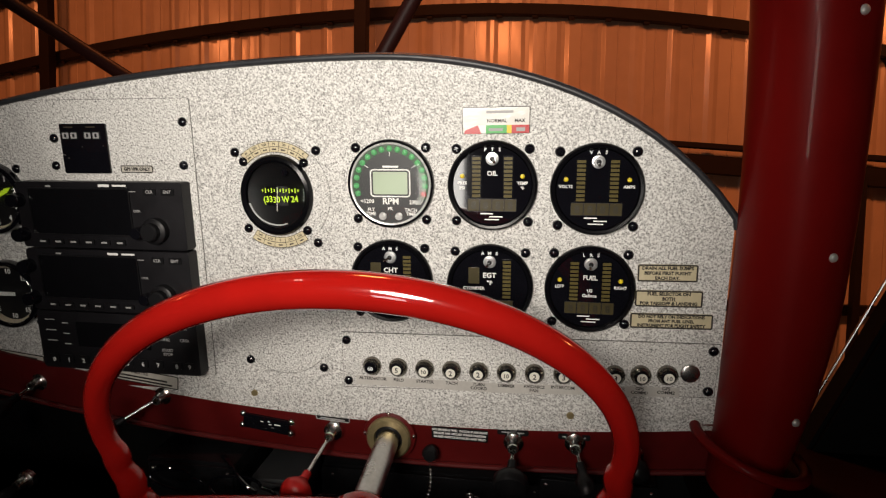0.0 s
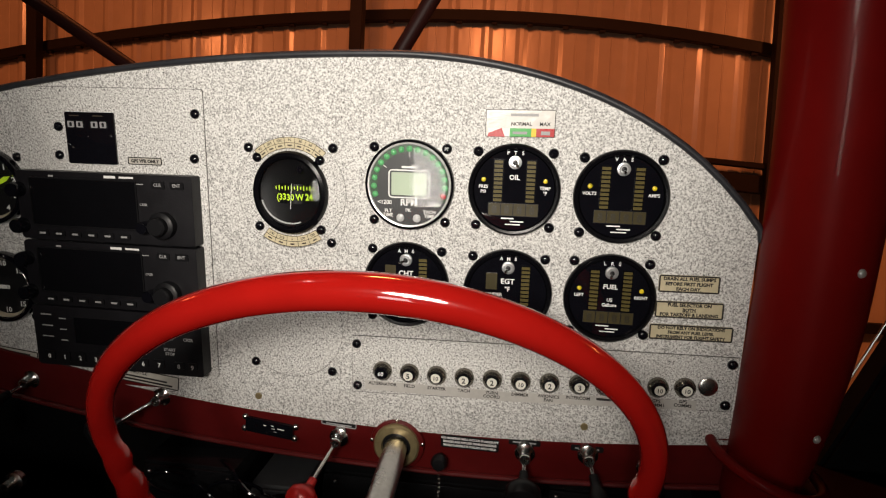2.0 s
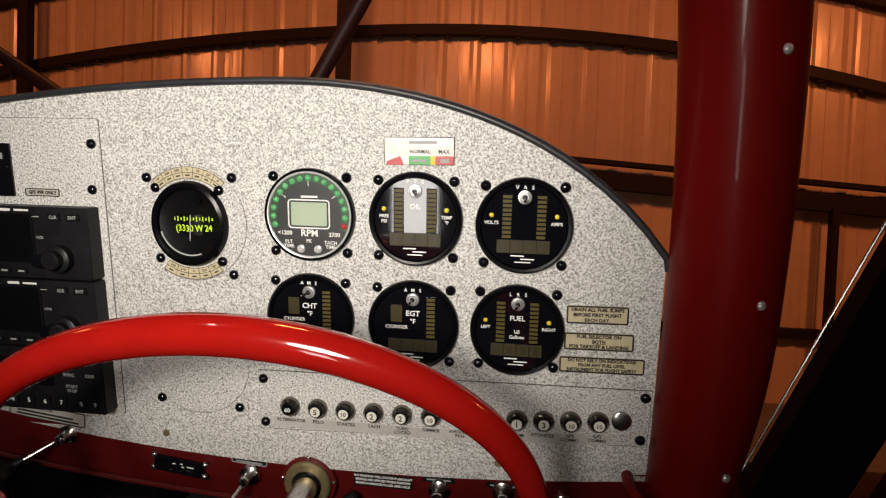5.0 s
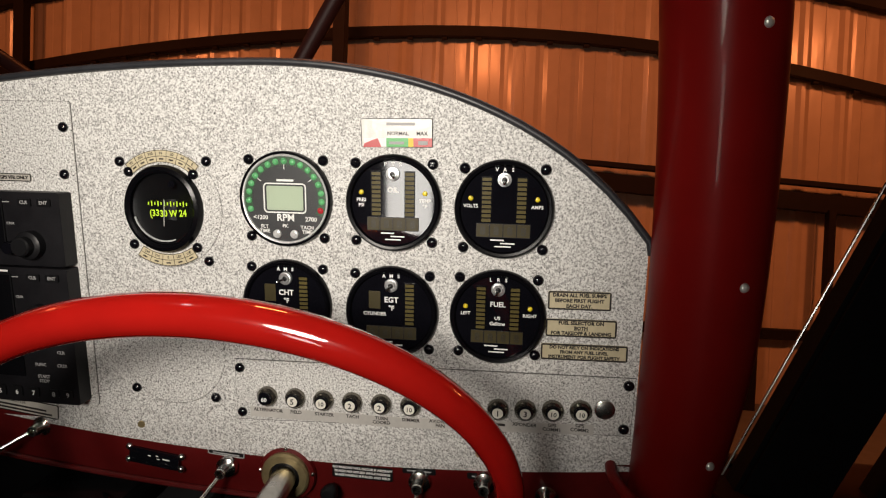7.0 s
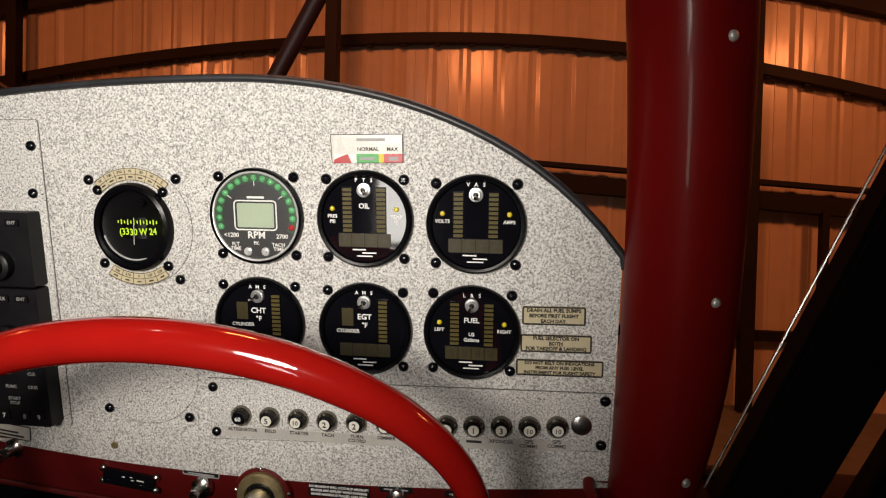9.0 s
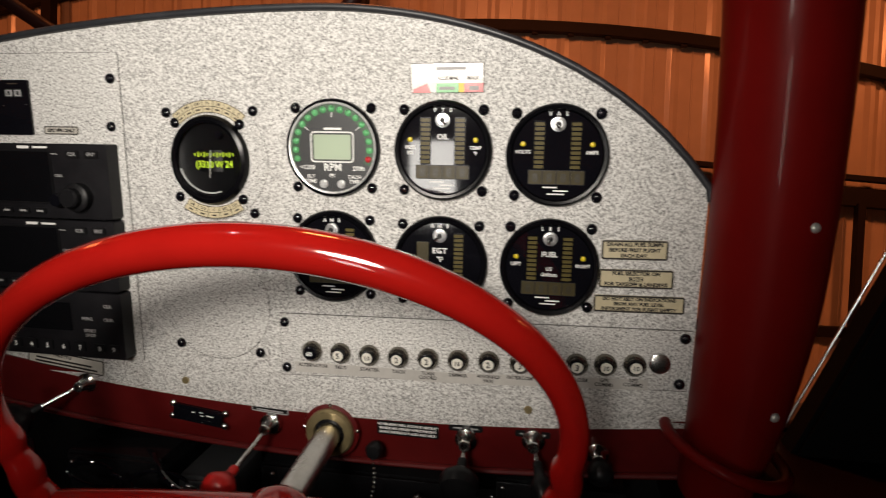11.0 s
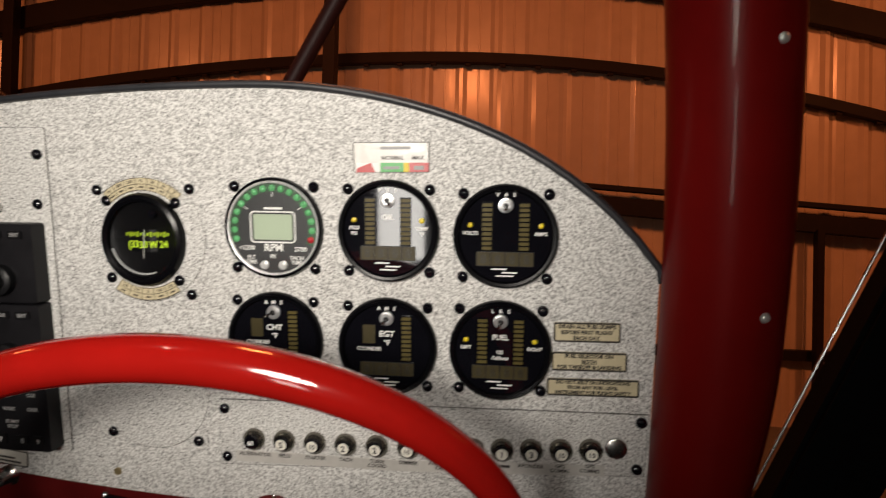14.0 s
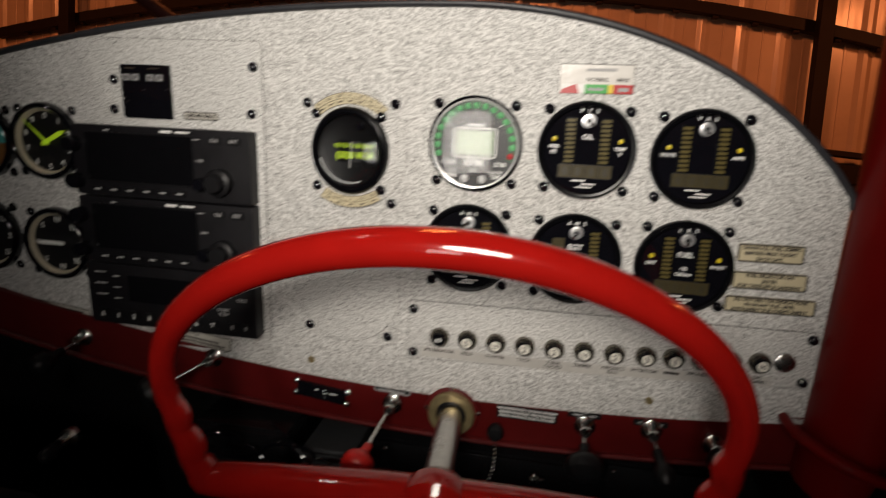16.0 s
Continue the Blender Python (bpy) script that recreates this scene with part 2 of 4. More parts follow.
def lathe(profile, n=48, c=(0, 0, 0), bm=None, sx=1.0, sz=1.0):
    """Turns (radius, y) pairs about the y axis through c; y grows away from the viewer."""
    bm = bm or bmesh.new()
    rings = []
    for r, y in profile:
        if r < 1e-6:
            rings.append([bm.verts.new((c[0], c[1] + y, c[2]))])
        else:
            rings.append([bm.verts.new((c[0] + sx * r * math.cos(2 * math.pi * i / n), c[1] + y, c[2] + sz * r * math.sin(2 * math.pi * i / n))) for i in range(n)])
    for a, b in zip(rings, rings[1:]):
        for i in range(n):
            j = (i + 1) % n
            q = [a[i % len(a)], a[j % len(a)], b[j % len(b)], b[i % len(b)]]
            q = list(dict.fromkeys(q))
            if len(q) > 2:
                bm.faces.new(q)
    return bm


def sweep(points, radius, n=16, closed=False, bm=None, squash=1.0):
    """A tube along points; radius is a number or one for each point."""
    bm = bm or bmesh.new()
    pts = [Vector(p) for p in points]
    rs = radius if isinstance(radius, (list, tuple)) else [radius] * len(pts)
    rings, side = [], None
    for i, p in enumerate(pts):
        a = pts[(i - 1) % len(pts)] if closed or i else p
        b = pts[(i + 1) % len(pts)] if closed or i < len(pts) - 1 else p
        t = (b - a).normalized()
        if side is None:
            side = t.cross(Vector((0, 1, 0)))
            side = t.cross(Vector((1, 0, 0))) if side.length < 0.1 else side
        side = (side - t * side.dot(t)).normalized()
        up = t.cross(side)
        rings.append([bm.verts.new(p + rs[i] * (side * math.cos(2 * math.pi * k / n) + up * squash * math.sin(2 * math.pi * k / n))) for k in range(n)])
    m = len(rings)
    for i in range(m if closed else m - 1):
        a, b = rings[i], rings[(i + 1) % m]
        for k in range(n):
            bm.faces.new((a[k], a[(k + 1) % n], b[(k + 1) % n], b[k]))
    if not closed:
        bm.faces.new(rings[0])
        bm.faces.new(rings[-1])
    return bm


def plate(outline, y0, y1, bm=None, bevel=0.0):
    """A flat piece: an outline of (x, z) drawn out from y0 (front) to y1 (back)."""
    bm = bm or bmesh.new()
    front = [bm.verts.new((x, y0, z)) for x, z in outline]
    back = [bm.verts.new((x, y1, z)) for x, z in outline]
    f = bm.faces.new(front)
    bm.faces.new(list(reversed(back)))
    n = len(outline)
    for i in range(n):
        bm.faces.new((front[i], back[i], back[(i + 1) % n], front[(i + 1) % n]))
    if bevel:
        bmesh.ops.bevel(bm, geom=list(f.edges), offset=bevel, segments=2, profile=0.6, affect="EDGES")
    return bm


def rounded(w, h, r, cx=0.0, cz=0.0, k=5):
    """The outline of a rectangle with round corners."""
    out = []
    for sx, sz, a0 in ((1, 1, 0), (-1, 1, 90), (-1, -1, 180), (1, -1, 270)):
        for i in range(k + 1):
            a = radians(a0 + 90 * i / k)
            out.append((cx + sx * (w / 2 - r) + r * math.cos(a), cz + sz * (h / 2 - r) + r * math.sin(a)))
    return out


def rim(w, h, r, wide, y0, y1, cx=0.0, cz=0.0):
    """A thin rectangular frame with round corners."""
    a, b = rounded(w, h, r, cx, cz), rounded(w - 2 * wide, h - 2 * wide, max(r - wide, 0.0001), cx, cz)
    bm = bmesh.new()
    n = len(a)
    v = [[bm.verts.new((x, y, z)) for x, z in o] for o, y in ((a, y1), (a, y0), (b, y0), (b, y1))]
    for p, q in zip(v, v[1:]):
        for i in range(n):
            bm.faces.new((p[i], p[(i + 1) % n], q[(i + 1) % n], q[i]))
    return bm


def arc_band(r0, r1, a0, a1, y0, y1, n=24, bm=None):
    """A piece of a flat ring between two angles, in degrees."""
    outer = [(r1 * math.cos(radians(a0 + (a1 - a0) * i / n)), r1 * math.sin(radians(a0 + (a1 - a0) * i / n))) for i in range(n + 1)]
    inner = [(r0 * math.cos(radians(a0 + (a1 - a0) * i / n)), r0 * math.sin(radians(a0 + (a1 - a0) * i / n))) for i in range(n + 1)]
    bm = bm or bmesh.new()
    loops = [[bm.verts.new((x, y, z)) for x, z in o] for o, y in ((inner, y1), (inner, y0), (outer, y0), (outer, y1))]
    for p, q in zip(loops, loops[1:] + loops[:1]):
        for i in range(n):
            bm.faces.new((p[i], p[i + 1], q[i + 1], q[i]))
    bm.faces.new([o[0] for o in loops])
    bm.faces.new([o[-1] for o in reversed(loops)])
    return bm


def words(text, size, at, mat, parent, turn=0.0, align="CENTER", width=1.0, name="lettering", label="", bold=0.022):
    """Printed words as a thin mesh facing the viewer. at: x, y, z of the middle of the line's foot."""
    cu = bpy.data.curves.new("print", "FONT")
    cu.body, cu.size, cu.align_x, cu.extrude, cu.resolution_u, cu.offset = text, size, align, 0.00008, 2, size * bold
    tmp = bpy.data.objects.new("print", cu)
    scene.collection.objects.link(tmp)
    me = bpy.data.meshes.new_from_object(tmp.evaluated_get(bpy.context.evaluated_depsgraph_get()))
    bpy.data.objects.remove(tmp)
    bpy.data.curves.remove(cu)
    me.transform(Matrix.Translation(at) @ Matrix.Rotation(radians(turn), 4, "Y") @ Matrix.Rotation(radians(90), 4, "X") @ Matrix.Diagonal((width, 1, 1, 1)))
    me.materials.clear()
    me.materials.append(mat)
    ob = new(name, me)
    ob.parent = parent
    return tagged(ob, label)


def bars(lines, mat, parent, y, name="print_bar"):
    """Unreadable print as bars: (x0, x1, z, height) each."""
    for x0, x1, z, h in lines:
        part(name, box(bmesh.new(), ((x0 + x1) / 2, y, z), (x1 - x0, 0.0002, h)), mat, parent)


SCREW_MESH = None


def screw(at, parent, mesh=None):
    """A black dome-headed screw with a cross slot."""
    global SCREW_MESH
    if SCREW_MESH is None:
        bm = lathe([(0.0, -0.0030), (0.0012, -0.0029), (0.0026, -0.0023), (0.0035, -0.0012), (0.0037, 0.0)], 20)
        box(bm, (0, -0.00305, 0), (0.0034, 0.0004, 0.0006))
        box(bm, (0, -0.00305, 0), (0.0006, 0.0004, 0.0034))
        SCREW_MESH = as_mesh("screw", bm, BLACK_GLOSS)
    ob = new("screw", mesh or SCREW_MESH)
    ob.matrix_basis = Matrix.Translation(at) @ Matrix.Rotation(random.uniform(0, 3), 4, "Y") @ Matrix.Diagonal((1.22, 1.1, 1.22, 1))
    ob.parent = parent
    return ob


ZINC_SCREW = as_mesh("zinc_screw", lathe([(0.0, -0.0024), (0.0016, -0.0023), (0.0030, -0.0016), (0.0037, -0.0004), (0.0038, 0.0)], 20), ZINC)
CHROME_SCREW = as_mesh("chrome_screw", lathe([(0.0, -0.0026), (0.0014, -0.0025), (0.0027, -0.0018), (0.0036, -0.0005), (0.0037, 0.0)], 20), CHROME)

# ---------------------------------------------------------------- hangar
WALL_Y = 5.5


def hangar():
    floor = bmesh.new()
    box(floor, (0, 0, -0.1), (24, 18, 0.2))
    solid("floor", floor, CONCRETE, None, "grey concrete hangar floor", "floor", kind="structure", m=Matrix())
    # wall of ribbed steel sheets, each with three ribs
    wall = thing("wall_north", None, "ribbed painted steel hangar wall in warm light", "wall", kind="structure", m=Matrix.Translation((0, WALL_Y, 0)))
    pitch = 0.36
    bm = bmesh.new()
    prof = []
    for k in range(3):
        x = k * pitch
        prof += [(x, 0.0), (x + 0.10, 0.0), (x + 0.104, -0.005), (x + 0.116, -0.005), (x + 0.12, 0.0), (x + 0.222, 0.0), (x + 0.228, -0.002), (x + 0.260, -0.017), (x + 0.266, -0.019), (x + 0.304, -0.019), (x + 0.310, -0.017), (x + 0.342, -0.002), (x + 0.348, 0.0)]
    prof.append((3 * pitch + 0.02, -0.004))
    top = 5.1
    lo, hi = [bm.verts.new((x, y, 0.0)) for x, y in prof], [bm.verts.new((x, y, top)) for x, y in prof]
    lo2, hi2 = [bm.verts.new((x, y + 0.004, 0.0)) for x, y in prof], [bm.verts.new((x, y + 0.004, top)) for x, y in prof]
    for i in range(len(prof) - 1):
        bm.faces.new((lo[i], lo[i + 1], hi[i + 1], hi[i]))
        bm.faces.new((lo2[i], hi2[i], hi2[i + 1], lo2[i + 1]))
    sheet = as_mesh("wall_sheet", bm, SHEET, 15)
    for k in range(-11, 11):
        ob = new("wall_sheet", sheet)
        ob.parent = wall
        ob.location = (k * 3 * pitch + 0.1, 0.003 * (k % 2), 0)
    backing = bmesh.new()
    box(backing, (0, 0.06, 2.55), (24, 0.08, 5.1))
    part("wall_backing", backing, GIRT, wall)

    def steel(name, a, b, w, d, label):
        a, b = Vector(a), Vector(b)
        bm = bmesh.new()
        length = (b - a).length
        # a channel section: web and two lips
        t, h, e = 0.008, w / 2, d / 2
        sec = [(e, h), (-e + 0.004, h), (-e, h - 0.004), (-e, -h + 0.004), (-e + 0.004, -h), (e, -h), (e, -h + t), (-e + t, -h + t), (-e + t, h - t), (e, h - t)]
        ends = [[bm.verts.new((k * length / 2, sy, sz)) for sy, sz in sec] for k in (-1, 1)]
        for i in range(len(sec)):
            bm.faces.new((ends[0][i], ends[0][(i + 1) % 10], ends[1][(i + 1) % 10], ends[1][i]))
        bm.faces.new(list(reversed(ends[0])))
        bm.faces.new(ends[1])
        ang = math.atan2(b.z - a.z, b.x - a.x)
        m = Matrix.Translation((a + b) / 2) @ Matrix.Rotation(-ang, 4, "Y")
        return solid(name, bm, GIRT, None, label, "beam", group="hangar wall steel", kind="structure", m=m)

    girt = "dark red-oxide steel girt across the hangar wall"
    y = WALL_Y - 0.08
    steel("girt", (-11.8, y, 0.72), (11.8, y, 0.72), 0.10, 0.08, girt)
    # dark blocks stand in for the shadowed gaps below the girt at the ribs
    gap_block = as_mesh("rib_gap_block", box(bmesh.new(), (0, 0, 0), (0.060, 0.05, 0.034), 0.006), GIRT)
    # the upper girts are arched: straight steel with the lens's bow built in
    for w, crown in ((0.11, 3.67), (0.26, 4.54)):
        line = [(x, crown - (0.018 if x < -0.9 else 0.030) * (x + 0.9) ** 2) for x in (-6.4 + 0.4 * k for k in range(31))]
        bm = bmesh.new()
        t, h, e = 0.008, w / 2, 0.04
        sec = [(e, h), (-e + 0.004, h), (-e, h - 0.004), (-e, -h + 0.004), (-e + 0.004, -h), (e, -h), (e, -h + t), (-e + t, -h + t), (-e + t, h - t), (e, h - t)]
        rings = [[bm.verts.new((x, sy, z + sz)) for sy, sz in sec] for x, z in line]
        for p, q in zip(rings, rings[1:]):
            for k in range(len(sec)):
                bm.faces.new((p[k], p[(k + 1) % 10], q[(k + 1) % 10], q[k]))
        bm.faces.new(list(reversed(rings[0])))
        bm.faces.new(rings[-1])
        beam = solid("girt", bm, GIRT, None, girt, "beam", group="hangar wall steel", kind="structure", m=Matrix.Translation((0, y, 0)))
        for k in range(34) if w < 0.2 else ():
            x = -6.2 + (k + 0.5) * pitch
            o = new("rib_gap_block", gap_block)
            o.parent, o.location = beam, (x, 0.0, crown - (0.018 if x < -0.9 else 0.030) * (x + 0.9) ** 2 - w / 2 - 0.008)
    steel("wall_beam", (0.4, y - 0.04, 2.20), (7.0, y - 0.04, 1.69), 0.17, 0.14, "deep dark steel beam across the hangar wall")
    steel("wall_beam", (0.4, y - 0.10, 2.37), (7.0, y - 0.10, 1.86), 0.05, 0.10, "dark steel rail above the deep wall beam")
    steel("hangar_post", (-1.27, 4.0, 0.0), (-1.27, 4.0, 5.0), 0.10, 0.10, "dark steel hangar post on the floor")
    for x in (-9.6, -5.38, 2.45, 7.4):
        steel("wall_post", (x, y - 0.13, 0.0), (x, y - 0.13, 5.0), 0.125, 0.10, "dark red-oxide steel wall post on the hangar floor")
    steel("door_jamb", (3.13, y - 0.10, 0.0), (3.13, y - 0.10, 1.93), 0.065, 0.08, "dark steel jamb below the deep wall beam")
    # the other sides
    for name, c, s in (("wall_south", (0, -8.0, 2.55), (24, 0.2, 5.1)), ("wall_west", (-12, -1.2, 2.55), (0.2, 13.4, 5.1)), ("wall_east", (12, -1.2, 2.55), (0.2, 13.4, 5.1))):
        bm = bmesh.new()
        box(bm, c, s)
        solid(name, bm, SHEET, None, "painted steel hangar wall", "wall", kind="structure", m=Matrix())
    bm = bmesh.new()
    box(bm, (0, -1.2, 5.2), (24.2, 13.8, 0.15))
    for k in range(8):
        box(bm, (0, -7 + k * 1.7, 5.05), (24, 0.08, 0.16))
    solid("ceiling", bm, GIRT, None, "dark steel hangar roof with purlins", "ceiling", kind="structure", m=Matrix())


hangar()


# ---------------------------------------------------------------- instrument panel
def top_z(x):
    """The panel's upper edge: a flat arch, steeper at the right shoulder."""
    if x <= -0.02:
        return 1.7055 - 0.25 * (x + 0.02) ** 2
    lo, hi = 0.0, 1.0
    for _ in range(40):
        u = (lo + hi) / 2
        bx = (1 - u) ** 3 * -0.02 + 3 * (1 - u) ** 2 * u * 0.095 + 3 * (1 - u) * u * u * 0.222 + u ** 3 * 0.2965
        lo, hi = (u, hi) if bx < x else (lo, u)
    return (1 - u) ** 3 * 1.7055 + 3 * (1 - u) ** 2 * u * 1.7055 + 3 * (1 - u) * u * u * 1.672 + u ** 3 * 1.570


def bottom_z(x):
    return 1.3607 + 0.215 * (x - 0.018) ** 2


LEFT, RIGHT = -0.72, 0.2965
panel = thing("instrument_panel", (0, 0, 0), "grey speckled instrument panel with dark edge trim", "panel")
xs_top = [RIGHT - (RIGHT - LEFT) * (i / 60) ** 1.0 for i in range(61)]
outline = [(x, top_z(x)) for x in xs_top] + [(LEFT + (RIGHT - LEFT) * i / 40, bottom_z(LEFT + (RIGHT - LEFT) * i / 40)) for i in range(41)]
part("panel_sheet", plate(outline, 0.0, 0.004), STONE, panel, "speckled stone-effect painted sheet")
edge = [(x, -0.001, top_z(x) + 0.003) for x in reversed(xs_top)] + [(RIGHT + 0.002, -0.001, 1.563)]
part("edge_trim", sweep(edge, 0.0030, 10), TRIM, panel, "dark blue-grey vinyl edge trim")
# the coaming behind the sheet
coam = bmesh.new()
for a, b in zip(xs_top, xs_top[1:]):
    v = [coam.verts.new(p) for p in ((a, 0.004, top_z(a) + 0.004), (b, 0.004, top_z(b) + 0.004), (b, 0.16, top_z(b) - 0.03), (a, 0.16, top_z(a) - 0.03))]
    coam.faces.new(v)
bmesh.ops.remove_doubles(coam, verts=coam.verts, dist=1e-6)
bmesh.ops.solidify(coam, geom=coam.faces, thickness=0.003)
part("coaming", coam, TRIM, panel, "dark vinyl coaming")

# sub-plates screwed on the sheet
part("plate_gap", plate(rounded(0.1920, 0.2770, 0.002, -0.284, 1.538), -0.0005, 0.0), GAP, panel)
part("plate_gap", plate([(-0.0515, 1.4547), (-0.0510, 1.3967), (0.2940, 1.4093), (0.2950, 1.4607)], -0.0005, 0.0), GAP, panel)
part("plate_gap", lathe([(0.0, -0.0004), (0.0504, -0.0004), (0.0504, 0.0)], 64, (-0.1105, 0, 1.4575)), GAP, panel)
part("plate_gap", lathe([(0.0, -0.0004), (0.0514, -0.0004), (0.0514, 0.0)], 64, (-0.1070, 0, 1.5868)), GAP, panel)
part("radio_plate", plate(rounded(0.191, 0.276, 0.002, -0.284, 1.538), -0.0012, 0.0, bevel=0.0003), STONE, panel)
for at in ((-0.335, -0.0012, 1.640), (-0.337, -0.0012, 1.6135), (-0.1963, -0.0012, 1.6545), (-0.1995, -0.0012, 1.6142)):
    screw(at, panel)
part("breaker_plate", plate([(-0.051, 1.4540), (-0.0505, 1.3974), (0.2935, 1.4100), (0.2945, 1.4600)], -0.0012, 0.0, bevel=0.0003), STONE, panel)
for at in ((-0.0464, -0.0012, 1.4464), (-0.0458, -0.0012, 1.4043), (0.2895, -0.0012, 1.4538), (0.2880, -0.0012, 1.4155)):
    screw(at, panel)
part("blank_cover", lathe([(0.0, -0.0010), (0.0495, -0.0010), (0.0502, -0.0004), (0.0502, 0.0)], 64, (-0.1105, 0, 1.4575)), STONE, panel)
for dx, dz in ((-0.0376, -0.0374), (0.0396, -0.0416), (-0.0376, 0.039), (0.0396, 0.039)):
    screw((-0.1105 + dx, -0.001, 1.4575 + dz), panel)
part("compass_plate", lathe([(0.0, -0.0010), (0.0505, -0.0010), (0.0512, -0.0004), (0.0512, 0.0)], 64, (-0.1070, 0, 1.5868)), STONE, panel)
for at in ((-0.1469, 0, 1.6263), (-0.0676, 0, 1.6279), (-0.0701, 0, 1.5420)):
    screw(at, panel)
for x, z in ((-0.1476, 1.3828), (0.1692, 1.3821)):
    part("hole_plug", lathe([(0.0, -0.0012), (0.0032, -0.0012), (0.0036, 0.0)], 16, (x, 0, z)), BRASS, panel, "small dull brass plug")

# red rail under the panel
rail = bmesh.new()
n = 40
rx = [LEFT + (0.34 - LEFT) * i / n for i in range(n + 1)]
plate([(x, bottom_z(x) + 0.006) for x in rx] + [(x, bottom_z(x) - 0.046) for x in reversed(rx)], 0.003, 0.030, rail)
bmesh.ops.transform(rail, matrix=Matrix.Translation((0, 0, 1.36)) @ Matrix.Rotation(radians(8), 4, "X") @ Matrix.Translation((0, 0, -1.36)), verts=rail.verts)
rail_ob = thing("panel_rail", (0, 0, 0), "dark red painted metal rail under the panel", "rail")
part("rail_web", rail, RED_RAIL, rail_ob)
lip = [(x, 0.001, bottom_z(x) - 0.0465) for x in rx]
lip_ob = part("rail_lip", sweep(lip, 0.0028, 8), RED_RAIL, rail_ob, "rolled lower lip")
lip_ob.matrix_basis = Matrix.Translation((0, 0, 1.36)) @ Matrix.Rotation(radians(8), 4, "X") @ Matrix.Translation((0, 0, -1.36))


# ---------------------------------------------------------------- gauges
def toggle(parent, x, y, z, tilt):
    part("switch_nut", lathe([(0.0022, -0.0030), (0.0034, -0.0030), (0.0040, -0.0022), (0.0054, -0.0020), (0.0058, 0.0)], 18, (x, y, z)), SILVER, parent, "bright switch nut")
    part("switch_boot", lathe([(0.0, -0.0034), (0.0018, -0.0030), (0.0023, -0.0020)], 14, (x, y, z)), BLACK, parent)
    d = Vector((math.sin(tilt) * 0.9, -0.8, -0.30)).normalized()
    a = Vector((x, y - 0.002, z))
    part("switch_lever", sweep([a, a + d * 0.003, a + d * 0.0065, a + d * 0.0078], [0.0008, 0.0009, 0.0013, 0.0007], 10), CHROME, parent, "chrome toggle lever")


def gauge_case(g, r=0.0395, face=BLACK_GLOSS, bezel=BEZEL):
    part("bezel", lathe([(r - 0.0055, -0.0035), (r - 0.0042, -0.0062), (r - 0.0022, -0.0066), (r - 0.0006, -0.0052), (r, -0.003), (r, 0.0)], 64), bezel, g)
    part("dial_face", lathe([(0.0, -0.0036), (r - 0.005, -0.0036), (r - 0.005, 0.0)], 64), face, g)


def gauge_screws(g, d=0.0318, skip=()):
    for sx in (-1, 1):
        for sz in (-1, 1):
            if (sx, sz) not in skip:
                screw((sx * d, 0, sz * d), g)


def led(g, x, z, r, mat, label=""):
    part("indicator_lamp", lathe([(0.0, -0.0016), (r * 0.7, -0.0012), (r, -0.0003), (r, 0.0)], 14, (x, -0.0036, z)), mat, g, label)


Y = -0.0037


def lcd_column(g, x, z0, z1, count, w=0.0072):
    h = (z1 - z0) / count
    part("bar_frame", plate([(x - w / 2 - 0.0007, z0 - 0.0006), (x + w / 2 + 0.0007, z0 - 0.0006), (x + w / 2 + 0.0007, z1 + 0.0006), (x - w / 2 - 0.0007, z1 + 0.0006)], Y - 0.0003, Y), BEZEL, g)
    me = as_mesh("bar_segment", plate(rounded(w, h * 0.68, 0.0002, 0, 0, 1), -0.0003, 0.0), LCD_BAR)
    for i in range(count):
        o = new("bar_segment", me)
        o.parent = g
        o.location = (x, Y - 0.0003, z0 + h * (i + 0.5))


def lcd_digits(g, x0, z0, w, h, count):
    part("readout_glass", plate(rounded(w, h, 0.0004, x0, z0, 1), Y - 0.0002, Y), BLACK, g)
    cw = w / count
    me = as_mesh("readout", plate(rounded(cw * 0.93, h * 0.92, 0.0003, 0, 0, 1), -0.0003, 0.0), LCD_BOX)
    for i in range(count):
        o = new("readout", me)
        o.parent = g
        x = x0 - w / 2 + cw * (i + 0.5)
        o.location = (x, Y - 0.0002, z0)
        words("8", h * 0.80, (x, Y - 0.0007, z0 - h * 0.29), LCD_GHOST, g, name="ghost_digit")


def maker_bars(g, z=-0.0245):
    bars([(-0.010, 0.001, z, 0.0011), (-0.002, 0.0095, z - 0.0026, 0.0011), (-0.0065, 0.0065, z - 0.0052, 0.0010)], WHITE, g, Y - 0.0001)


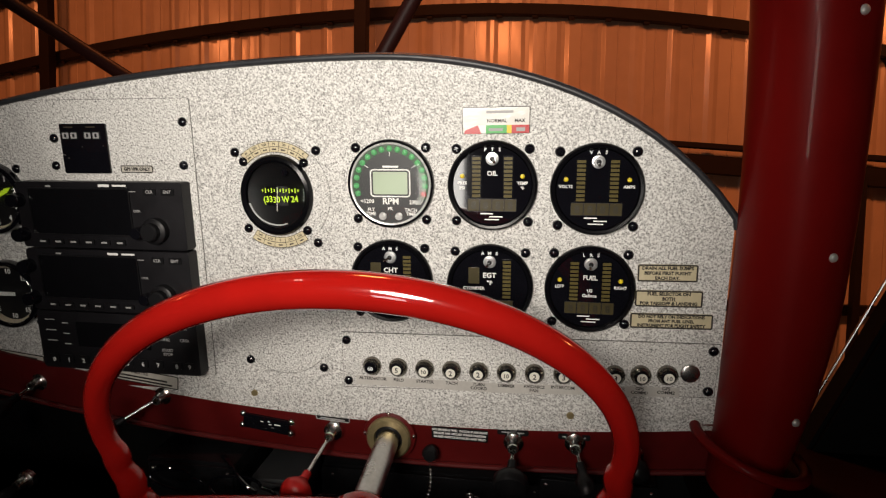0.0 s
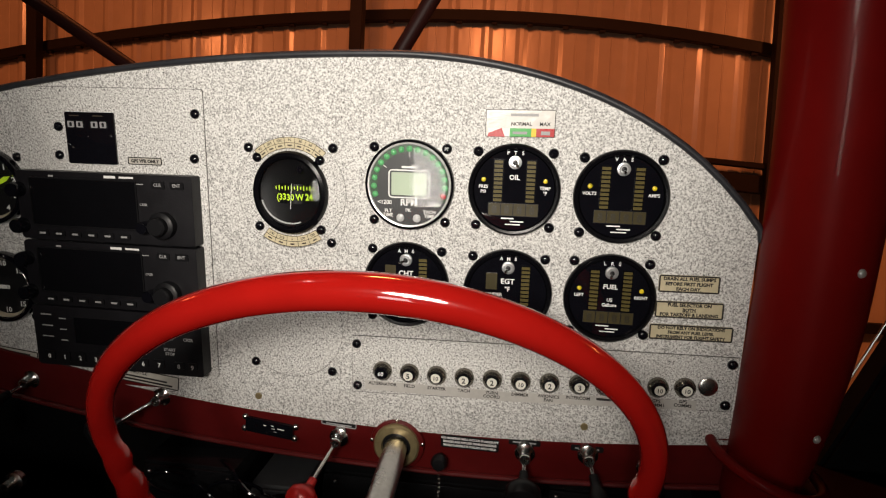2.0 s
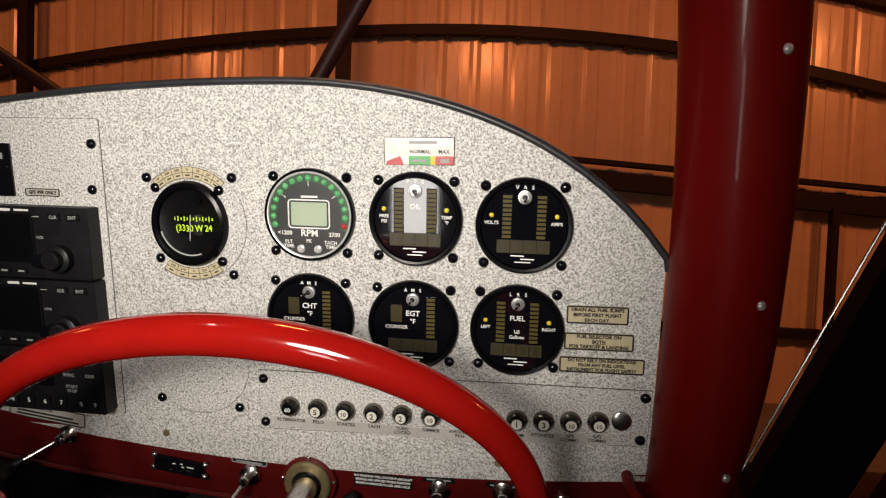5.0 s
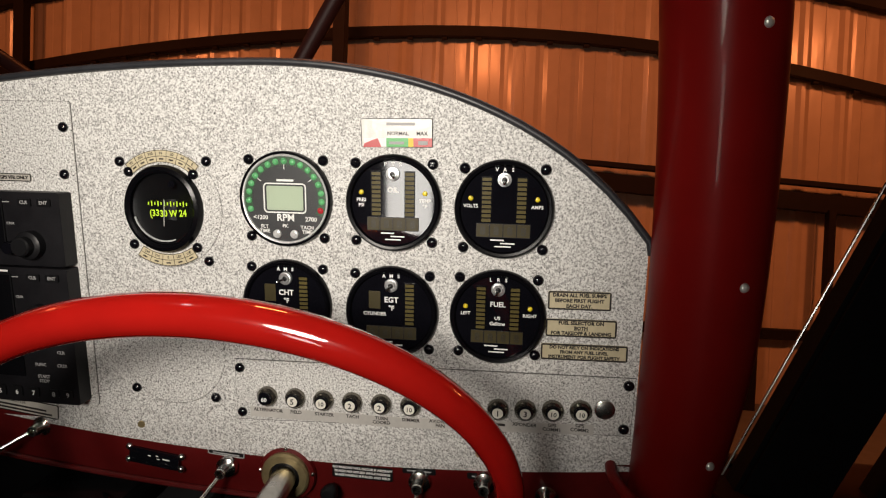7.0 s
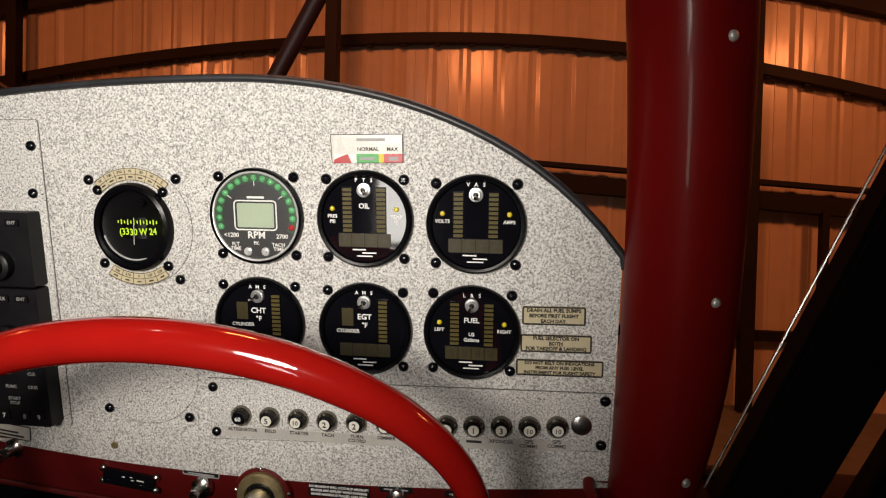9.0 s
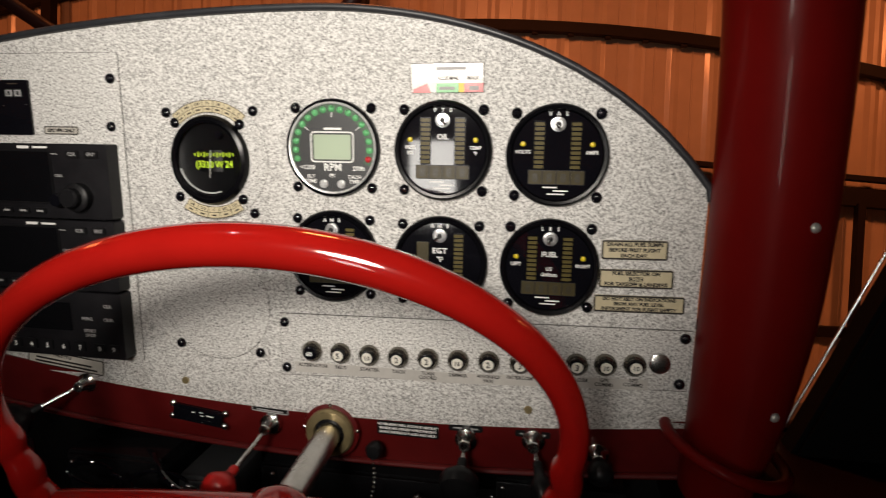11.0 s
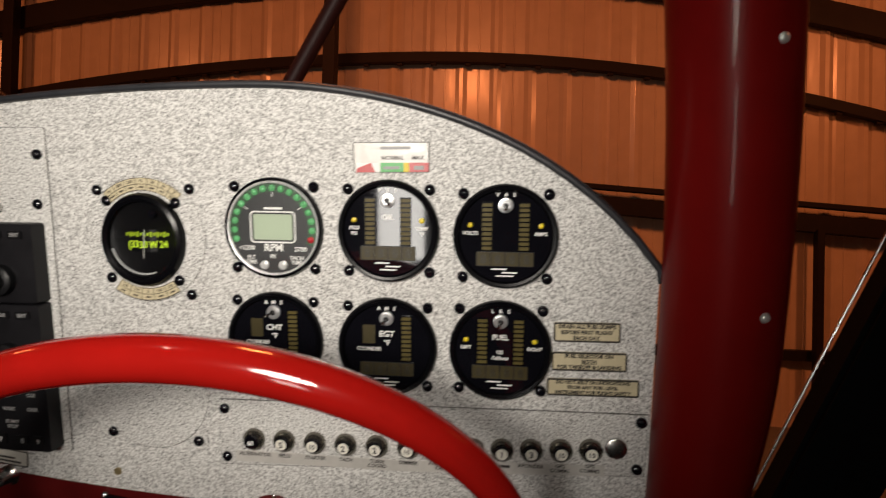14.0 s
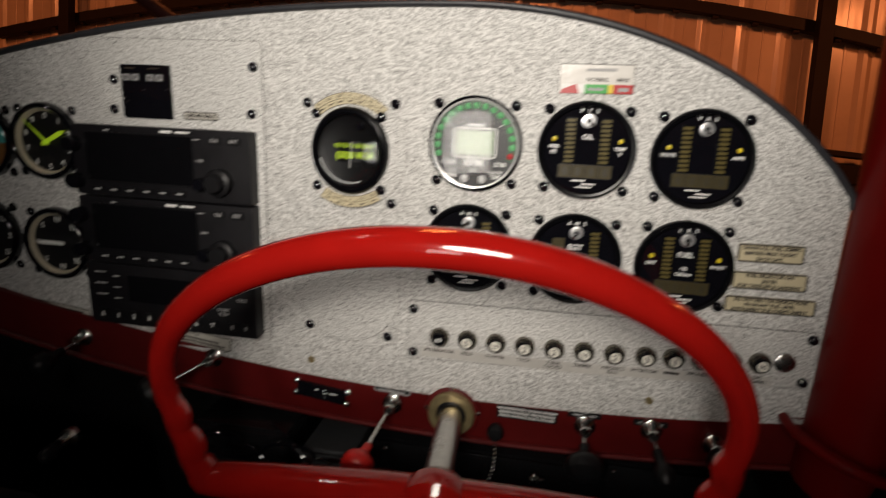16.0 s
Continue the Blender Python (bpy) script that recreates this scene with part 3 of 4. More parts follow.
def bar_gauge(at, title, left, right, top, label, tilt, unit=(), screws_skip=()):
    """An engine gauge with two columns of bars, a four-digit readout and a toggle."""
    g = thing("engine_gauge", at, label, "gauge", "engine gauges on the panel")
    gauge_case(g)
    lcd_column(g, -0.0138, -0.0105, 0.0255, 10)
    lcd_column(g, 0.0138, -0.0105, 0.0255, 10)
    lcd_digits(g, 0.0, -0.0168, 0.043, 0.0112, 4)
    toggle(g, 0.0, -0.0036, 0.0235, tilt)
    for c, x in zip(top, (-0.0062, 0.0, 0.0062)):
        words(c, 0.0042, (x, Y, 0.0300), WHITE, g)
    words(title, 0.0058, (0, Y, 0.0090), WHITE, g)
    for i, u in enumerate(unit):
        words(u, 0.0042, (0, Y, -0.0022 - 0.0046 * i), WHITE, g)
    for x, text in ((-0.0262, left), (0.0262, right)):
        led(g, x, 0.0085, 0.0021, LED_YELLOW, "small yellow lamp")
        for i, line in enumerate(text):
            words(line, 0.0039, (x, Y, 0.0012 - 0.0043 * i), WHITE, g)
    maker_bars(g)
    gauge_screws(g, skip=screws_skip)
    return g


def cylinder_gauge(at, title, label, tilt):
    """A temperature gauge with one column of bars, a cylinder digit and a readout."""
    g = thing("temperature_gauge", at, label, "gauge", "engine gauges on the panel")
    gauge_case(g)
    lcd_column(g, 0.0155, -0.0105, 0.0255, 10)
    part("cylinder_digit", plate(rounded(0.0098, 0.0150, 0.0004, -0.0142, 0.0105, 1), Y - 0.0004, Y), LCD_BOX, g)
    lcd_digits(g, 0.0, -0.0175, 0.043, 0.0112, 4)
    toggle(g, 0.0, -0.0036, 0.0235, tilt)
    for c, x in zip("AMS", (-0.0062, 0.0, 0.0062)):
        words(c, 0.0042, (x, Y, 0.0300), WHITE, g)
    words(title, 0.0066, (0.0, Y, 0.0088), WHITE, g)
    words("\u00b0F", 0.0058, (0.0, Y, 0.0020), WHITE, g)
    words("CYLINDER", 0.0042, (-0.0142, Y, -0.0028), WHITE, g)
    maker_bars(g, -0.0255)
    gauge_screws(g)
    return g


OIL_AT, VOLT_AT, FUEL_AT = (0.0936, 0, 1.5976), (0.1829, 0, 1.5952), (0.1808, 0, 1.5066)
CHT_AT, EGT_AT, RPM_AT = (0.0005, 0, 1.5076), (0.0922, 0, 1.5058), (0.0023, 0, 1.5983)
bar_gauge(OIL_AT, "OIL", ("PRES", "PSI"), ("TEMP", "\u00b0F"), "PTS", "black round oil gauge with olive bar displays", 0.3)
bar_gauge(VOLT_AT, "", ("VOLTS",), ("AMPS",), "VAS", "black round volts and amps gauge with olive bars", 0.0)
bar_gauge(FUEL_AT, "FUEL", ("LEFT",), ("RIGHT",), "LRS", "black round fuel gauge with olive bar displays", -0.2, unit=("US", "Gallons"))
cylinder_gauge(CHT_AT, "CHT", "black round cylinder head temperature gauge", -0.9)
cylinder_gauge(EGT_AT, "EGT", "black round exhaust gas temperature gauge", -0.3)


def rpm_gauge():
    g = thing("rpm_gauge", RPM_AT, "round tachometer with green lamp ring and silver bezel", "gauge", "engine gauges on the panel")
    r = 0.0398
    part("bezel", lathe([(r - 0.0027, -0.0040), (r - 0.0022, -0.0056), (r - 0.0006, -0.0050), (r, -0.003), (r, 0.0)], 64), BEZEL, g)
    part("silver_ring", lathe([(r - 0.0046, -0.0037), (r - 0.0042, -0.0050), (r - 0.0030, -0.0053), (r - 0.0026, -0.0045)], 64), RING, g, "bright silver ring")
    part("dial_face", lathe([(0.0, -0.0036), (r - 0.004, -0.0036), (r - 0.004, 0.0)], 64), DARK_GREY, g)
    part("green_ring", arc_band(0.0285, 0.0350, -24, 200, Y - 0.0001, Y, 60), GREEN_RING, g, "dark green dial ring")
    for i in range(17):
        a = radians(196 - 212 * i / 16)
        led(g, 0.0315 * math.cos(a), 0.0315 * math.sin(a), 0.0026, LED_RED if i == 16 else LED_GREEN)
    for a in (144, 90, 36):
        t = box(bmesh.new(), (0.0268 * math.cos(radians(a)), Y - 0.0002, 0.0268 * math.sin(radians(a))), (0.0040, 0.0002, 0.0006), turn=Matrix.Rotation(radians(-a), 4, "Y"))
        part("dial_tick", t, WHITE, g)
    part("lcd_frame", rim(0.0370, 0.0250, 0.0035, 0.0011, Y - 0.0006, Y, 0.0, 0.0010), WHITE, g)
    part("lcd", plate(rounded(0.0315, 0.0200, 0.0012, 0.0, 0.0010), Y - 0.0003, Y), LCD_GREEN, g, "pale grey-green blank display")
    bars([(-0.0068, 0.0078, 0.0157, 0.0017)], WHITE, g, Y - 0.0001)
    words("RPM", 0.0082, (0, Y, -0.0180), WHITE, g)
    words("<1200", 0.0050, (-0.0218, Y, -0.0172), WHITE, g)
    words("2700", 0.0050, (0.0220, Y, -0.0178), WHITE, g)
    for text, x, z in (("FLT", -0.0185, -0.0245), ("TIME", -0.0185, -0.0282), ("PK", -0.0005, -0.0235), ("TACH", 0.0185, -0.0245), ("TIME", 0.0185, -0.0282)):
        words(text, 0.0042, (x, Y, z), WHITE, g)
    for x in (-0.0075, 0.0075):
        part("push_button", lathe([(0.0, -0.0030), (0.0016, -0.0030), (0.0019, -0.0022), (0.0034, -0.0016), (0.0036, 0.0)], 18, (x, -0.0036, -0.0290)), RING, g, "small silver push button")
    part("cover_glass", lathe([(0.0, -0.0050), (0.0330, -0.0050)], 48), GLASS, g, "clear gauge glass").visible_shadow = False
    gauge_screws(g, 0.0322)


rpm_gauge()


def compass():
    g = thing("compass", (-0.1070, -0.001, 1.5868), "black magnetic compass with yellow-green numbered drum", "compass")
    r = 0.0378
    k = 0.93
    part("bezel", lathe([(r - 0.0075, -0.0020), (r - 0.0068, -0.0060), (r - 0.0045, -0.0075), (r - 0.0015, -0.0065), (r, -0.0035), (r, 0.0)], 64, sx=k), BEZEL, g)
    part("bowl", lathe([(0.0, -0.0009), (0.024, -0.0010), (0.0312, -0.0030)], 48, sx=k), COMPASS_BLACK, g)
    # the highlight on the bowl's lower left wall is built as a pale arc
    part("bowl_highlight", arc_band(0.0272, 0.0284, 195, 290, -0.0036, -0.0026, 30), RING, g, "pale arc drawn as a highlight on the compass bowl")
    drum = bmesh.new()
    n, rr = 24, 0.034
    cols = [radians(-42 + 84 * i / n) for i in range(n + 1)]
    lo = [drum.verts.new((rr * math.sin(a) * 0.92, 0.031 - rr * math.cos(a), -0.0095)) for a in cols]
    hi = [drum.verts.new((rr * math.sin(a) * 0.92, 0.031 - rr * math.cos(a), 0.0085)) for a in cols]
    for i in range(n):
        drum.faces.new((lo[i], lo[i + 1], hi[i + 1], hi[i]))
    part("card_drum", drum, COMPASS_BLACK, g)
    for text, x in (("(33", -0.0080), ("30", 0.0004), ("W", 0.0092), ("24", 0.0180)):
        words(text, 0.0080, (x, -0.0034, -0.0064 + 0.04 * abs(x)), LUME, g, width=0.88, turn=-3.0)
    for i in range(13):
        x = -0.0130 + i * 0.0029
        h = 0.0044 if i % 2 else 0.0026
        part("card_mark", box(bmesh.new(), (x, -0.0034, 0.0034 + (0.0044 - h) / 2 + h / 2 - 0.0008), (0.0010, 0.0003, h)), LUME, g)
    part("lubber_line", box(bmesh.new(), (0.0012, -0.0042, -0.003), (0.0004, 0.0003, 0.023), turn=Matrix.Rotation(radians(4), 4, "Y")), WHITE, g)
    part("fill_screw", lathe([(0.0, -0.002), (0.0030, -0.002), (0.0036, 0.0)], 16, (0.0098, -0.0030, 0.0215)), BLACK_GLOSS, g)
    part("cover_glass", lathe([(0.0, -0.0085), (0.015, -0.0080), (0.0312, -0.0060)], 48, sx=k), GLASS, g, "clear domed compass glass").visible_shadow = False
    for x, z in ((-0.0315, 0.031), (0.0275, 0.030), (-0.0315, -0.032), (0.0275, -0.033)):
        screw((x, 0, z), g)
    for a0, a1, n in ((48, 132, 7), (236, 304, 5)):
        card = part("deviation_card", arc_band(0.0398, 0.0500, a0, a1, -0.0010, 0.0004, 24), CREAM, g, "cream curved deviation card")
        for j in range(n + 1):
            a = radians(a0 + (a1 - a0) * j / n)
            part("rule_line", box(bmesh.new(), (0.0449 * math.cos(a), -0.0011, 0.0449 * math.sin(a)), (0.0100, 0.0002, 0.0004), turn=Matrix.Rotation(-a, 4, "Y")), BROWN_INK, card)
        for r0 in (0.0400, 0.0449, 0.0498):
            part("rule_line", arc_band(r0 - 0.00024, r0 + 0.00024, a0, a1, -0.0013, -0.0010, 24), BROWN_INK, card)
        for j in range(n):
            a = radians(a0 + (a1 - a0) * (j + 0.5) / n)
            top = a0 < 180
            heading = ("E", "60", "30", "N", "330", "300", "W")[j] if top else ("240", "210", "S", "150", "120")[j]
            row = 0.0474 if top else 0.0425
            tilt = (90 - math.degrees(a)) if top else (270 - math.degrees(a))
            words(heading, 0.0032, (row * math.cos(a) - 0.0011 * math.sin(radians(tilt)), -0.0011, row * math.sin(a) - 0.0011 * math.cos(radians(tilt))), BROWN_INK, card, turn=tilt)
            for row in (0.0425,) if top else (0.0474,):
                part("print_bar", box(bmesh.new(), (row * math.cos(a), -0.0011, row * math.sin(a)), (0.0013, 0.0002, 0.0040), turn=Matrix.Rotation(-a, 4, "Y")), BROWN_INK, card)


compass()


def flight_gauge(at, label, kind):
    """A flight instrument: black dial with white marks, pointers and an ivory ring seen inside its deep bezel."""
    g = thing("flight_gauge", at, label, "gauge", "flight gauges on the panel")
    r = 0.0370
    part("bezel", lathe([(r - 0.006, 0.002), (r - 0.005, -0.008), (r - 0.003, -0.0095), (r - 0.001, -0.008), (r, -0.004), (r, 0.0)], 64), BLACK_GLOSS, g)
    part("inner_ring", lathe([(r - 0.0058, -0.006), (r - 0.0085, -0.0022), (r - 0.0085, -0.001)], 64), IVORY, g, "ivory inner ring")
    part("dial_face", lathe([(0.0, -0.0012), (r - 0.008, -0.0012), (r - 0.008, 0.0)], 64), BLACK if kind != "horizon" else TEAL, g)
    if kind == "horizon":
        part("ground_half", plate([(0.034 * math.cos(radians(180 + 180 * i / 24)), -0.002 + 0.034 * math.sin(radians(180 + 180 * i / 24))) for i in range(25)], -0.0020, -0.0012), BROWN, g, "brown lower half")
    else:
        for i in range(40):
            a = radians(9 * i)
            h = 0.0042 if i % 4 == 0 else 0.0022
            part("dial_tick", box(bmesh.new(), (0.0315 * math.cos(a), -0.0015, 0.0315 * math.sin(a)), (h, 0.0002, 0.0006), turn=Matrix.Rotation(-a, 4, "Y")), WHITE, g)
        for i, d in enumerate("0123456789" if kind == "altitude" else ("0", "5", "10", "15", "20", "15", "10", "5")):
            a = radians((90 if kind == "altitude" else 180) - 360 * i / (10 if kind == "altitude" else 8))
            words(d, 0.0075, (0.0245 * math.cos(a), -0.0013, 0.0245 * math.sin(a) - 0.0026), WHITE, g)
        hand = plate([(-0.0018, -0.006), (0.0018, -0.006), (0.0022, 0.018), (0.0, 0.024), (-0.0022, 0.018)], -0.0030, -0.0022)
        o = part("pointer", hand, LUME if kind == "altitude" else WHITE, g)
        o.rotation_euler = (0, radians(62 if kind == "altitude" else -90), 0)
        o2 = part("pointer", plate([(-0.0014, -0.004), (0.0014, -0.004), (0.0, 0.030)], -0.0042, -0.0034), LUME if kind == "altitude" else WHITE, g)
        o2.rotation_euler = (0, radians(-48 if kind == "altitude" else -90), 0)
    part("cover_glass", lathe([(0.0, -0.0075), (r - 0.0055, -0.0075)], 48), GLASS, g, "clear gauge glass").visible_shadow = False
    gauge_screws(g, 0.0300)
    return g


flight_gauge((-0.4140, 0, 1.5800), "black altimeter with white numbers and yellow hands", "altitude")
flight_gauge((-0.4150, 0, 1.4785), "black vertical speed gauge with white hand", "climb")
flight_gauge((-0.4880, 0, 1.5775), "attitude gauge, blue above and brown below", "horizon")
flight_gauge((-0.4960, 0, 1.4815), "dark turn and slip gauge with white marks", "climb")


# ---------------------------------------------------------------- radio stack
def radio(z0, z1, kind, label):
    x0, x1 = -0.374, -0.1955
    w, h, cx = x1 - x0, z1 - z0, (x0 + x1) / 2
    g = thing("radio", (cx, 0, z0), label, "radio", "radios stacked in the panel")
    d = 0.015
    body = plate(rounded(w, h - 0.001, 0.002, 0, h / 2), -d, 0.0, bevel=0.0015)
    part("housing", body, BLACK_MATT, g)
    f = -d - 0.0002
    if kind == "nav":
        part("screen", plate(rounded(w * 0.60, h * 0.66, 0.001, -w * 0.115, h * 0.555), f - 0.0006, f), SCREEN, g, "dark glossy screen")
        part("screen_frame", rim(w * 0.62, h * 0.70, 0.002, 0.0012, f - 0.0012, f, -w * 0.115, h * 0.555), BLACK, g)
        for r, depth in ((0.0125, 0.008), (0.0085, 0.015)):
            k = lathe([(0.0, -depth), (r * 0.85, -depth), (r, -depth + 0.0015), (r, 0.0)], 28, (w * 0.335, f, h * 0.30))
            part("knob", k, BLACK, g)
        part("knob", lathe([(0.0, -0.009), (0.005, -0.009), (0.006, -0.007), (0.006, 0.0)], 24, (w * 0.235, f, h * 0.26)), BLACK_GLOSS, g)
        for zz in (0.72, 0.20):
            part("knob", lathe([(0.0, -0.010), (0.0062, -0.010), (0.0072, -0.008), (0.0072, 0.0)], 24, (-w * 0.485, f, h * zz)), BLACK_GLOSS, g)
        for i in range(6):
            x = -w * 0.37 + i * w * 0.095
            part("key", plate(rounded(0.012, 0.0055, 0.0012, x, h * 0.10), f - 0.0012, f), BLACK, g)
            part("print_bar", box(bmesh.new(), (x, f - 0.0013, h * 0.10), (0.0062, 0.0002, 0.0017)), GREY_PRINT, g)
        for text, x, zz in (("CLR", 0.315, 0.84), ("ENT", 0.42, 0.84)):
            part("key", plate(rounded(0.013, 0.0065, 0.0012, w * x, h * zz + 0.0012), f - 0.0012, f), BLACK, g)
            words(text, 0.0042, (w * x, f - 0.0013, h * zz), GREY_PRINT, g)
        bars([(w * 0.21 - 0.004, w * 0.21 + 0.004, h * 0.86, 0.0008)], GREY_PRINT, g, f - 0.0002)
        words("CRSR", 0.0032, (w * 0.225, f, h * 0.56), GREY_PRINT, g)
        bars([(w * 0.02, w * 0.085, h * 0.945, 0.0024), (w * 0.105, w * 0.185, h * 0.945, 0.0018)], WHITE, g, f - 0.0014)
        bars([(-w * 0.30, -w * 0.27, h * 0.93, 0.0016)], GREY_PRINT, g, f - 0.0014)
    else:
        part("screen", plate(rounded(w * 0.46, h * 0.42, 0.001, -w * 0.02, h * 0.62), f - 0.0006, f), SCREEN, g, "dark glossy screen")
        for i, d0 in enumerate("01234567"):
            x = -w * 0.42 + i * w * 0.095
            part("key", plate(rounded(0.011, 0.010, 0.0015, x, h * 0.17), f - 0.0012, f), BLACK, g)
            words(d0, 0.0062, (x, f - 0.0013, h * 0.13), WHITE, g)
        for text, x, zz in (("FUNC", 0.30, 0.58), ("CRSR", 0.42, 0.58), ("CLR", 0.42, 0.78), ("START", 0.31, 0.40), ("STOP", 0.31, 0.33)):
            words(text, 0.0042, (w * x, f, h * zz), GREY_PRINT, g)
        for i in range(3):
            bars([(-w * 0.45, -w * 0.385, h * (0.85 - i * 0.18), 0.0012), (-w * 0.34, -w * 0.30, h * (0.80 - i * 0.18), 0.0012)], GREY_PRINT, g, f - 0.0002)
        for d0, x in (("8", 0.36), ("9", 0.44)):
            part("key", plate(rounded(0.010, 0.008, 0.0015, w * x, h * 0.17), f - 0.0012, f), BLACK, g)
            words(d0, 0.0062, (w * x, f - 0.0013, h * 0.13), GREY_PRINT, g)
    return g


radio(1.5335, 1.5995, "nav", "black radio navigator with dark screen and knobs")
radio(1.4680, 1.5325, "nav", "black radio navigator with dark screen, second in the stack")
radio(1.4040, 1.4670, "xpdr", "black transponder with numbered keys at the stack's foot")

ind = thing("gps_indicator", (-0.3015, -0.0012, 1.6300), "small black indicator box with white windows", "indicator")
part("housing", plate(rounded(0.0500, 0.0475, 0.0012), -0.0016, 0.0, bevel=0.0005), BLACK_GLOSS, ind)
for x in (-0.0145, 0.0095):
    part("window_frame", rim(0.0175, 0.0075, 0.0008, 0.0006, -0.0022, -0.0016, x, 0.0125), BLACK, ind)
    for dx in (-0.0045, 0.0045):
        part("flag_window", plate(rounded(0.0066, 0.0056, 0.0004, x + dx, 0.0125, 1), -0.0020, -0.0016), GREY_PRINT, ind)
        part("flag_slot", plate(rounded(0.0022, 0.0036, 0.0004, x + dx, 0.0125, 1), -0.0023, -0.0020), BLACK, ind)
bars([(-0.020, -0.010, 0.0205, 0.001), (0.004, 0.014, 0.0205, 0.001)], BROWN_INK, ind, -0.0018)
# glints on the black box, added as tiny chrome beads
for x, z in ((-0.002, 0.0015), (0.021, 0.0025), (-0.0225, -0.006), (-0.019, -0.009)):
    part("glint_bead", lathe([(0.0, -0.0008), (0.0009, -0.0004), (0.0009, 0.0)], 8, (x, -0.0016, z)), CHROME, ind)


# ---------------------------------------------------------------- labels and placards
def placard(at, w, h, lines, size, label, ground=CREAM, ink=INK, border=True, turn=0.0):
    g = thing("placard", at, label, "placard", "placards on the panel", m=AIR @ Matrix.Translation(at) @ Matrix.Rotation(radians(turn), 4, "Y"))
    part("plate", plate(rounded(w, h, 0.0018), -0.0006, 0.0), ground, g)
    if border:
        part("border", rim(w - 0.0002, h - 0.0002, 0.0018, 0.0013 if len(lines) > 1 else 0.0009, -0.0010, -0.0004), ink, g)
    for i, line in enumerate(lines):
        z = h * (0.5 - (i + 0.5) / len(lines)) * 0.86 - size * 0.34
        words(line, size, (0, -0.0007, z), ink, g, bold=0.048)
    return g


placard((0.2460, 0, 1.5232), 0.0500, 0.0155, ("DRAIN ALL FUEL SUMPS", "BEFORE FIRST FLIGHT", "EACH DAY."), 0.0040, "cream fuel drain placard with black border", turn=-1.0)
fuel = placard((0.2485, 0, 1.5002), 0.0565, 0.0150, ("FUEL SELECTOR ON", "BOTH", "FOR TAKEOFF & LANDING"), 0.0040, "cream fuel selector placard with black border", turn=-1.0)
part("underline", box(bmesh.new(), (0, -0.0008, -0.0019), (0.0115, 0.0002, 0.0003)), INK, fuel)
placard((0.2520, 0, 1.4797), 0.0695, 0.0140, ("DO NOT RELY ON INDICATIONS", "FROM ANY FUEL LEVEL", "INSTRUMENT FOR FLIGHT SAFETY"), 0.0037, "cream fuel level placard with black border", turn=-1.0)
placard((-0.2490, -0.0012, 1.6105), 0.0345, 0.0072, ("GPS VFR ONLY",), 0.0042, "small pale GPS placard with black border", ground=CLEAR_LABEL)
thr = placard((-0.2730, 0, 1.3920), 0.082, 0.0150, (), 0.004, "clear throttle placard under the radios", ground=CLEAR_LABEL, turn=6.5)
words("THROTTLE", 0.0040, (-0.004, -0.0007, 0.0028), INK, thr)
bars([(-0.032, 0.028, -0.0005, 0.0018), (-0.033, 0.034, -0.0040, 0.0018)], INK, thr, -0.0008)
lp = placard((-0.4200, 0, 1.4040), 0.062, 0.0160, (), 0.004, "clear placard with small print below the flight gauges", ground=CLEAR_LABEL, turn=6.0)
bars([(-0.024, 0.022, 0.0035, 0.0016), (-0.026, 0.026, 0.0, 0.0016), (-0.020, 0.020, -0.0035, 0.0016)], INK, lp, -0.0008)

dec = thing("colour_decal", (0.0960, 0, 1.6536), "glossy white decal with green, yellow and red bands", "decal", m=AIR @ Matrix.Translation((0.0960, -0.0009, 1.6536)) @ Matrix.Rotation(radians(-0.5), 4, "Y") @ Matrix.Rotation(radians(4.0), 4, "X"))
part("plate", plate(rounded(0.0580, 0.0226, 0.0004, 0, 0, 1), -0.0004, 0.0), FOIL, dec)
part("border", rim(0.0580, 0.0226, 0.0004, 0.0005, -0.0006, -0.0004), INK, dec)
for x0, x1, m in ((-0.0270, -0.0085, WHITE), (-0.0085, 0.0095, PRINT_GREEN), (0.0095, 0.0135, PRINT_YELLOW), (0.0135, 0.0285, PRINT_RED)):
    part("colour_band", plate([(x0, -0.0112), (x1, -0.0112), (x1, -0.0040), (x0, -0.0040)], -0.0006, -0.0004), m, dec)
part("colour_band", plate([(-0.0275, -0.0112), (-0.0125, -0.0112), (-0.0155, -0.0040), (-0.0265, -0.0082)], -0.0007, -0.0005), PRINT_RED, dec)
bars([(-0.008, 0.015, 0.0070, 0.0022), (0.0175, 0.0250, -0.0078, 0.0030), (-0.006, 0.006, -0.0078, 0.0022)], GREY_PRINT, dec, -0.0008)
words("NORMAL", 0.0042, (0.001, -0.0005, -0.0018), INK, dec)
words("MAX", 0.0042, (0.0205, -0.0005, -0.0018), INK, dec)


# ---------------------------------------------------------------- circuit breakers
COLLAR = as_mesh("collar", lathe([(0.0060, -0.0056), (0.0067, -0.0060), (0.0078, -0.0046), (0.0090, -0.0033), (0.0092, 0.0)], 32), BREAKER_RING)
BUTTON = as_mesh("button", lathe([(0.0, -0.0085), (0.0052, -0.0085), (0.0060, -0.0077), (0.0062, -0.0030)], 28), BLACK_GLOSS)
CAP = as_mesh("button_face", lathe([(0.0, -0.0088), (0.0045, -0.0088), (0.0047, -0.0082)], 24), WHITE_CAP)
ratings = ("60", "5", "10", "2", "2", "10", "2", "3", "1", "3", "10", "10")
